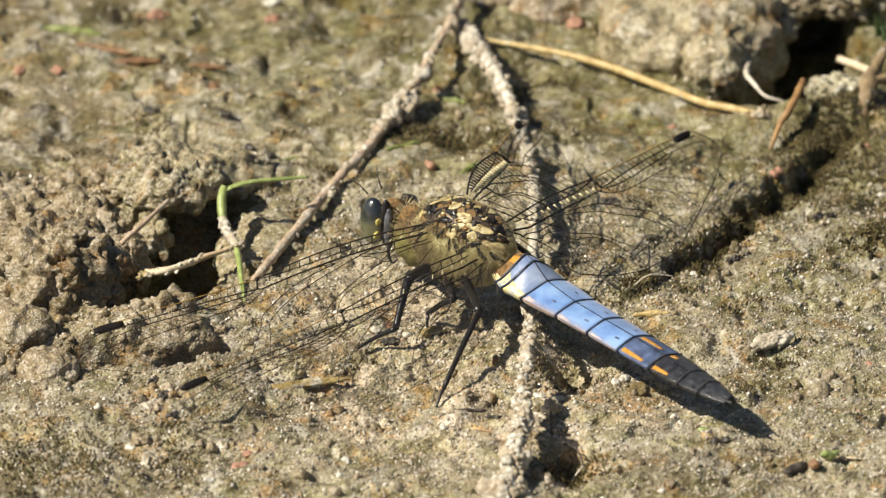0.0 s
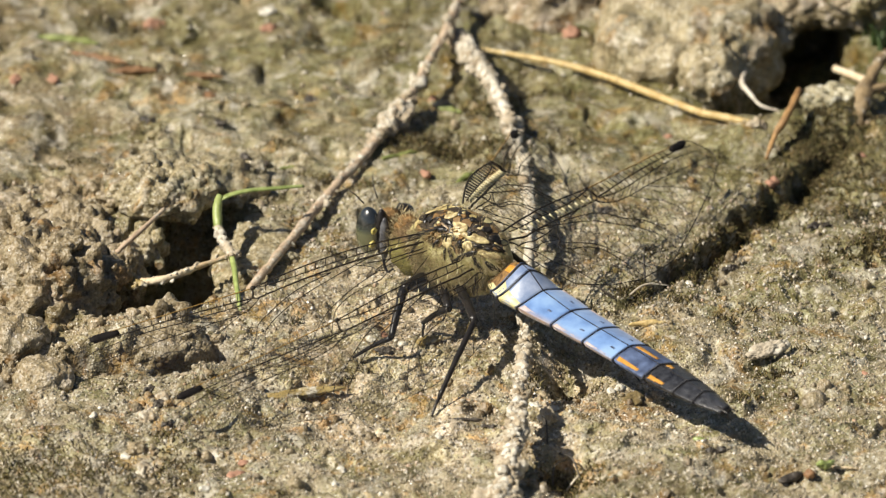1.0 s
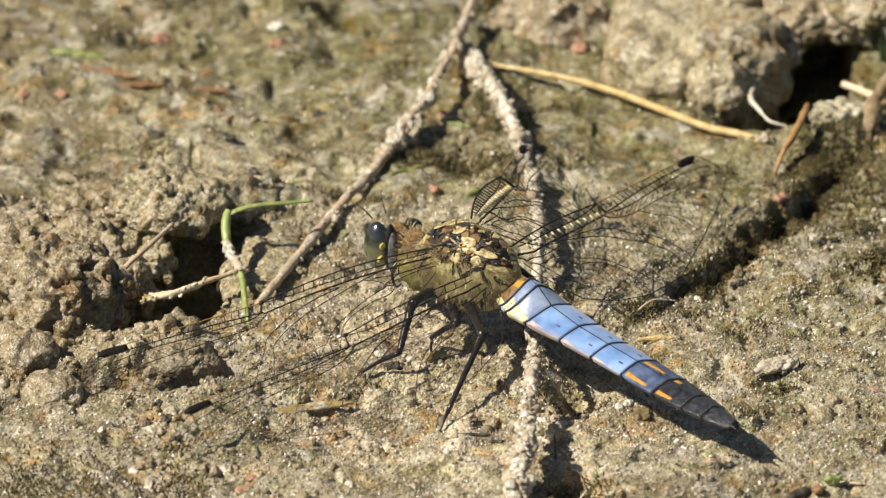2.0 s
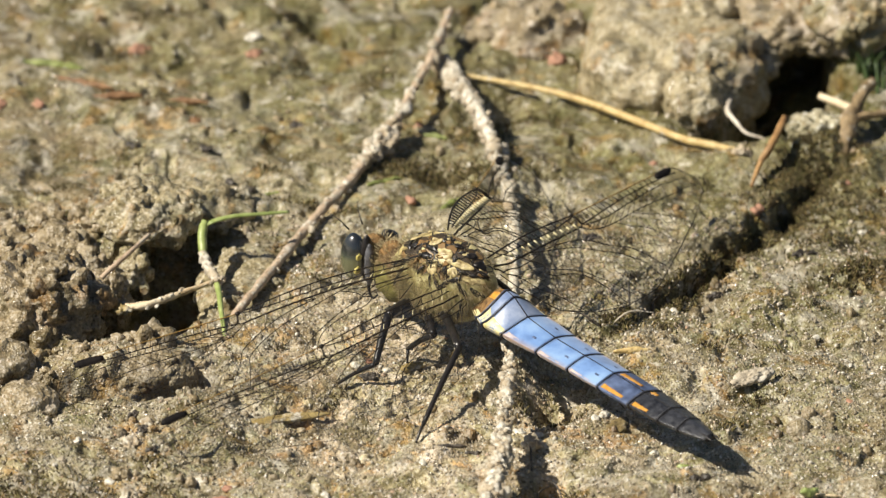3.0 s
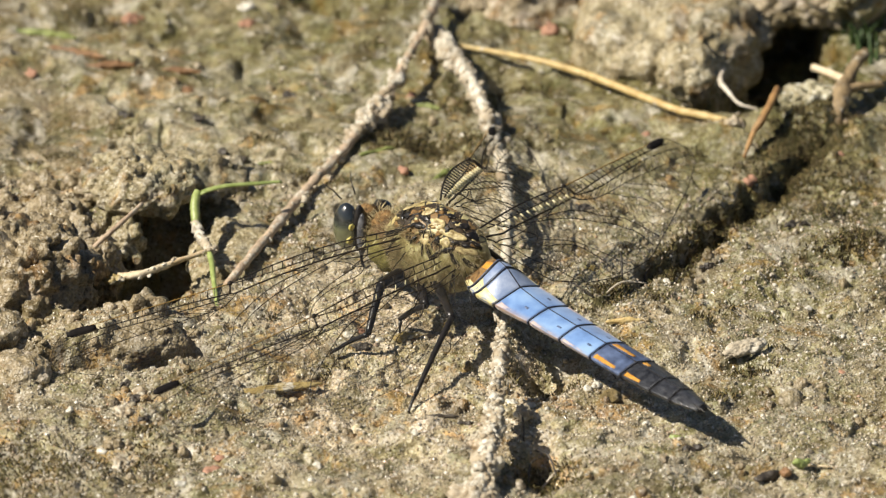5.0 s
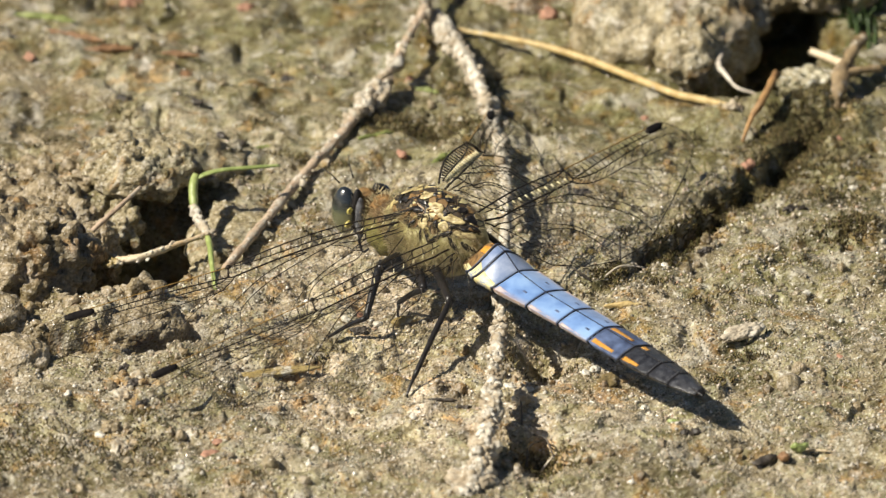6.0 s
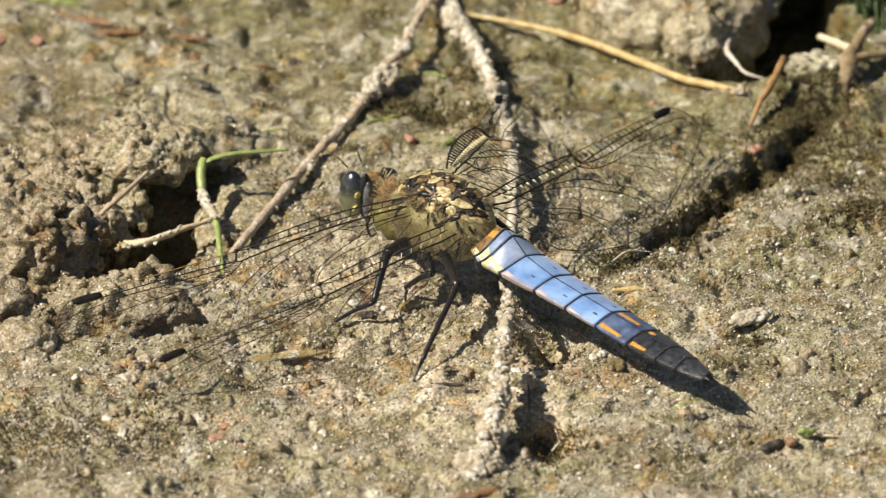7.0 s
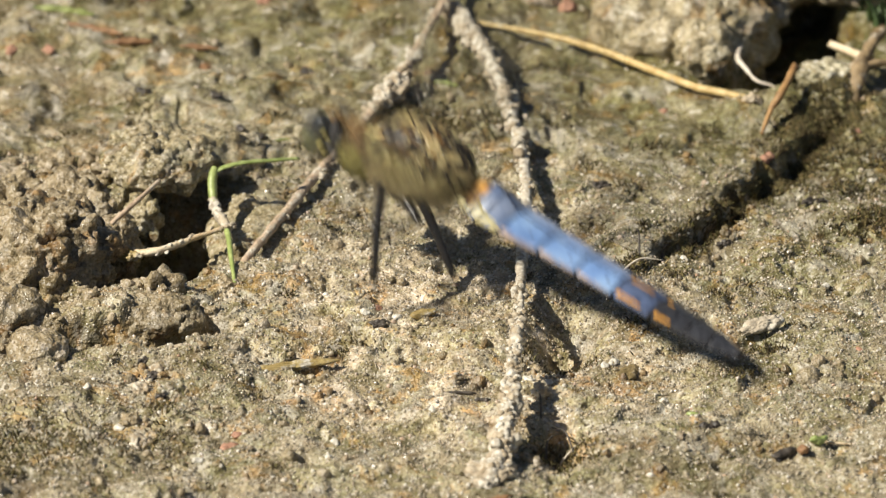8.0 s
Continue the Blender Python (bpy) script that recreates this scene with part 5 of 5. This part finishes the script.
def build_wing(kind, base, stigma, chord, seed, hind, broad=1.0, bold=1.0, field=0.0):
    """A wing in its own space: x along the span, -y along the chord, z up."""
    base, span, chord = Vector(base), Vector(stigma), Vector(chord)
    length = span.length / 0.90
    ex = span.normalized()
    ey = -(chord - ex * chord.dot(ex)).normalized()
    ez = ex.cross(ey)
    m = Matrix((ex, ey, ez)).transposed().to_4x4()
    m.translation = base * MM
    if hind:
        us, cs = [0, 0.02, 0.08, 0.2, 0.32, 0.5, 0.7, 0.85, 0.94, 0.985, 1.0], [1.8, 4.0, 7.4, 9.2, 9.9, 9.4, 7.2, 5.4, 4.1, 2.3, 0.4]
        nodus = 0.44
    else:
        us, cs = [0, 0.02, 0.08, 0.18, 0.32, 0.5, 0.7, 0.85, 0.94, 0.985, 1.0], [1.6, 2.6, 4.8, 6.8, 7.8, 8.0, 7.0, 5.6, 4.2, 2.4, 0.4]
        nodus = 0.51

    def lead(u):
        return (0.35 if hind else 0.75) * math.sin(math.pi * min(u / nodus, 1)) - 2.1 * max(0, (u - 0.93) / 0.07) ** 2.0

    def chord_at(u):
        return float(np.interp(u, us, cs)) * broad

    def at(u, f, lift=0.0):
        """Span share u, chord share f; field widens the strip behind the front edge."""
        if 0 < f < 0.5:
            f += field * math.sin(math.pi * f / 0.5) * max(0.0, math.sin(math.pi * min(u / (nodus * 1.3), 1)))
        z = 0.22 * math.sin(f * 26) * (1 - 0.8 * min(1, u * 1.3)) * (1 - f) + 0.5 * math.sin(math.pi * u) * (0.5 - f) * 0.4
        return Vector((u * length, lead(u) - f * chord_at(u), z + lift))

    wing = part(kind, None, fly, "clear wing with a net of dark veins")
    wing.matrix_parent_inverse = Matrix.Identity(4)
    nu, nf = 60, 22
    verts = [at(i / nu, j / nf) for i in range(nu + 1) for j in range(nf + 1)]
    faces = []
    for i in range(nu):
        for j in range(nf):
            q = i * (nf + 1) + j
            faces.append((q, q + nf + 1, q + nf + 2, q + 1))
    part("membrane", mesh_from(verts, faces, MEMBRANE, "membrane"), wing, "clear glossy membrane")
    rs = random.Random(seed)

    def line(pts, r, sides=4):
        return tube(pts, np.asarray(r) * bold, sides)

    # lengthwise veins: thickness, then span share and chord share along them; the nodus of the hindwing is at 0.44
    def vein(r, *pts):
        p = spline([(u if hind or u > 0.5 else u * 1.1, v, 0) for u, v in pts], 8)
        part("vein", mesh_from(*line([at(min(max(q[0], 0.0), 0.99), min(max(q[1], 0.0), 1.0)) for q in p], np.linspace(r * 1.3, r * 0.95, len(p)) * (0.8 if span.y < 0 else 0.9), 5), VEIN, "vein"), wing)
        return p

    knee = nodus / (1 if hind else 1.1)
    vein(0.10, (0.0, 0.42), (0.03, 0.26), (0.10, 0.19), (0.23, 0.165), (0.34, 0.15), (knee, 0.135))
    vein(0.065, (knee, 0.12), (0.62, 0.095), (0.74, 0.09), (0.86, 0.11), (0.95, 0.16))
    low = vein(0.055, (knee + 0.01, 0.13), (0.56, 0.17), (0.70, 0.175), (0.84, 0.20), (0.96, 0.36))
    mid = vein(0.05, (knee - 0.01, 0.14), (0.48, 0.22), (0.56, 0.27), (0.70, 0.31), (0.84, 0.42), (0.96, 0.62))
    vein(0.045, (0.28, 0.20), (0.34, 0.155), (knee, 0.14))
    four = vein(0.05, (0.28, 0.20), (0.38, 0.25), (0.47, 0.41), (0.55, 0.62), (0.60, 0.97))
    vein(0.05, (0.14, 0.21), (0.17, 0.175), (0.24, 0.23), (0.36, 0.33), (0.46, 0.50), (0.53, 0.72), (0.55, 0.97))
    vein(0.07, (0.13, 0.15), (0.137, 0.21), (0.14, 0.28))
    vein(0.065, (0.0, 0.62), (0.03, 0.40), (0.07, 0.32), (0.14, 0.28), (0.20, 0.23))
    vein(0.05, (0.14, 0.28), (0.18, 0.37), (0.16, 0.43), (0.18, 0.51), (0.23, 0.53), (0.30, 0.64), (0.34, 0.98))
    vein(0.045, (0.22, 0.22), (0.19, 0.29), (0.175, 0.39))
    vein(0.042, (0.18, 0.40), (0.27, 0.52), (0.33, 0.66), (0.40, 0.97))
    vein(0.045, (0.02, 0.55), (0.09, 0.37), (0.175, 0.37))
    vein(0.04, (0.04, 0.50), (0.08, 0.62), (0.13, 0.80), (0.17, 0.99))
    vein(0.036, (0.56, 0.27), (0.62, 0.42), (0.68, 0.62), (0.72, 0.97))
    vein(0.032, (0.66, 0.30), (0.74, 0.50), (0.80, 0.74), (0.83, 0.97))
    main = []
    # cross veins: dark rungs in front, cream ones behind them up to the nodus
    n_r = 13 if hind else 17
    main.append(line([at(nodus * k / 16, 0.085 * (1 - (k / 16) ** 6)) for k in range(1, 17)], 0.06))
    main.append(line([at(nodus - 0.004, -0.01), at(nodus, 0.05), at(nodus + 0.006, 0.125)], 0.11))
    main.append(ball(at(nodus - 0.004, 0.0), (0.26, 0.22, 0.16), 2))
    for k in range(1, n_r):
        u = nodus * (0.06 + 0.92 * k / n_r)
        main.append(line([at(u, 0.0), at(u + 0.006, 0.085)], 0.055))
        part("pale_rung", mesh_from(*line([at(u + 0.006, 0.095, 0.08), at(u + 0.018, 0.15, 0.08)], 0.09 if span.y < 0 else 0.05), CREAM, "pale_rung"), wing, "cream-coloured short vein")
    for k in range(1, 18):
        u = nodus + (0.85 - nodus) * k / 18
        main.append(line([at(u, 0.0), at(u + 0.006, 0.1)], 0.04))
        main.append(line([at(u, 0.1), at(u + 0.006, 0.172)], 0.036))

    def ladder(p, q, n, r):
        for i in range(1, n):
            t = i / n
            a, b = p[int(t * (len(p) - 1))], q[int(t * (len(q) - 1))]
            main.append(line([at(a[0], min(max(a[1], 0), 1)), at(b[0], min(max(b[1], 0), 1))], r))
    ladder(low, mid, 20, 0.028)
    for k in range(12):
        u = 0.16 + 0.03 * k
        f0 = float(np.interp(u, (0.14, 0.24, 0.36, 0.5), (0.21, 0.23, 0.33, 0.6)))
        f1 = float(np.interp(u, (0.14, 0.34, 0.5), (0.15, 0.125, 0.14)))
        main.append(line([at(u, f0), at(u + 0.01, f1)], 0.028))
    part("vein_ladder", mesh_from(*join(*main), VEIN, "vein_ladder"), wing, "ladder of short dark veins")["kind"] = "stuff"
    # rim
    rim = [at(u, 1.0) for u in np.linspace(0, 1, 60)] + [at(1.0, f) for f in (0.8, 0.5, 0.2)] + [at(u, 0.0) for u in np.linspace(1.0, 0.93, 12)]
    edge = [line(rim, 0.05 if span.y < 0 else 0.035)]
    # net of small cells behind the strong veins
    size = 0.70
    pts = {}

    def key(p):
        return (round(p[0], 2), round(p[1], 2))
    for i in range(int(length / (size * 1.5)) + 2):
        for j in range(-2, 22):
            cx, cy = i * size * 1.5, -(j * size * 1.732 + (size * 0.866 if i % 2 else 0))
            corners = [(cx + size * math.cos(a), cy + size * math.sin(a)) for a in np.arange(6) * math.pi / 3]
            for a, b in zip(corners[:4], corners[1:4]):
                seg = []
                for p in (a, b):
                    k = key(p)
                    if k not in pts:
                        pts[k] = (p[0] + rs.uniform(-0.22, 0.22), p[1] + rs.uniform(-0.22, 0.22))
                    x, y = pts[k]
                    u = min(max(x / length, 0), 1)
                    f = (lead(u) - y) / max(chord_at(u), 0.1)
                    seg.append((u, f))
                (u0, f0), (u1, f1) = seg
                lo = 0.34 if u0 > nodus else float(np.interp(u0, (0.0, 0.2, 0.36, 0.5), (0.4, 0.26, 0.36, 0.5)))
                if lo < f0 < 1.0 and lo < f1 < 1.02 and 0.03 < u0 < 0.985 and u1 < 0.985:
                    edge.append(line([at(u0, f0), at(u1, f1)], 0.017 if span.y > 0 else 0.023, 3))
    part("vein_net", mesh_from(*join(*edge), VEIN, "vein_net"), wing, "fine net of dark veins")["kind"] = "stuff"
    front = [at(u, 0.0) for u in np.linspace(0, nodus, 30)]
    part("front_edge", mesh_from(*line(front, np.linspace(0.085, 0.065, 30), 6), VEIN, "front_edge"), wing, "dark front edge")
    front = [at(u, 0.0) for u in np.linspace(nodus, 0.93, 30)]
    part("front_edge", mesh_from(*line(front, np.linspace(0.065, 0.05, 30), 6), COSTA, "front_edge"), wing, "amber front edge")
    u0, u1 = 0.862, 0.938
    st = [(at(u, 0.055), w) for u, w in zip(np.linspace(u0, u1, 8), (0.22, 0.36, 0.38, 0.38, 0.38, 0.38, 0.35, 0.2))]
    verts, faces = [], []
    for p, w in st:
        for a in np.arange(8) * math.pi / 4:
            verts.append((p.x, p.y + math.cos(a) * w, p.z + math.sin(a) * 0.14))
    for i in range(len(st) - 1):
        for k in range(8):
            a, b = i * 8 + k, i * 8 + (k + 1) % 8
            faces.append((a, b, b + 8, a + 8))
    faces += [tuple(range(8))[::-1], tuple((len(st) - 1) * 8 + k for k in range(8))]
    part("stigma", mesh_from(verts, faces, SPOT, "stigma"), wing, "black wing spot")
    wing.matrix_basis = m
    WINGS[kind + ("_far" if span.y < 0 else "_near")] = (wing, m)


build_abdomen()
build_thorax()
build_head()
for i, pts in enumerate([
    [(3.6, 2.6, -1.6), (-3.13, 6.4, -1.3), (-6.25, 13.15, -5.5), (-6.81, 14.46, -6.4)],
    [(7.3, 3.2, -1.9), (5.31, 7.59, -1.0), (3.0, 10.97, -3.9), (6.17, 12.66, -6.3)],
    [(5.6, 2.9, -2.3), (2.59, 4.61, -2.9), (5.7, 4.97, -5.4), (5.08, 5.55, -6.3)],
    [(4.0, -1.0, -1.6), (-0.5, -3.6, -1.6), (0.6, -7.0, -5.4), (1.0, -8.0, -6.4)],
    [(7.0, -0.8, -1.9), (6.0, -4.6, -1.2), (5.6, -7.9, -4.6), (8.0, -9.0, -6.3)],
    [(9.6, 0.6, -1.9), (11.5, -1.0, -2.6), (13.0, -2.2, -5.2), (14.4, -2.8, -6.3)],
]):
    spot = REST @ (Vector(pts[3]) * MM) / MM
    toe_z = float(height(spot.x, spot.y)) - BASE.z + 0.12
    pts = pts[:2] + [(*pts[2][:2], max(pts[2][2], toe_z + 0.5)), (*pts[3][:2], toe_z)]
    build_leg(pts, i + 1, 1.5 if i == 1 else 1.1, 0.85 if i == 1 else 1.0)
part("foreleg", mesh_from(*tube(spline([(13.0, 3.5, -1.8), (12.9, 3.5, -2.9), (12.4, 3.5, -3.4), (11.8, 3.4, -2.9)], 6), np.linspace(0.16, 0.09, 19), 8), CHITIN, "foreleg"), fly, "folded dark foreleg")
build_wing("forewing", (6.75, 1.7, 2.5), (11.0, 30.25, -4.85), (-6, 2, -5), 11, False, 1.0, 0.85)
build_wing("forewing", (7.2, -0.9, 4.1), (15.0, -18.4, -4.6), (-7.5, -1.7, -3.4), 12, False, 1.1, 1.2, 0.09)
build_wing("hindwing", (2.36, 1.7, 1.65), (2.0, 31.4, -3.9), (-8, 0.6, -5.2), 13, True, 1.0, 0.85)
build_wing("hindwing", (2.7, -1.5, 2.65), (7.75, -27.4, -2.9), (-9.3, -0.2, -5.0), 14, True, 1.06, 1.05)

build_grains()
build_beads()


def motions():
    """The dragonfly rests, then lifts off at the end with beating wings."""
    rise = pose(3.5 * MM, -12.0 * MM, 10.3 * MM, 0, -12.5, 146)
    walk(fly, [(0.0, REST), (4.0, REST), (7.9, REST), (8.0, rise)])
    for k, (leg, hip, way) in enumerate(LEGS):
        drop = Quaternion().slerp(way.rotation_difference(Vector((-0.35, 0.15, -1.0)).normalized()), 0.85 if k == 0 else 0.45).to_matrix().to_4x4()
        hang = Matrix.Translation(hip) @ drop @ Matrix.Translation(-hip)
        rest = Matrix.Identity(4)
        walk(leg, [(0.0, rest), (4.0, rest), (7.9, rest), (8.0, hang)])
    for name, (wing, m) in WINGS.items():
        s = 1 if name.endswith("near") else -1

        def flap(d):
            return Matrix.Translation(m.translation) @ Matrix.Rotation(radians(d * s), 4, "X") @ Matrix.Translation(-m.translation) @ m
        walk(wing, [(0.0, m), (4.0, m), (7.9, m), (7.934, flap(35)), (7.967, flap(-25)), (8.0, flap(45))])


motions()
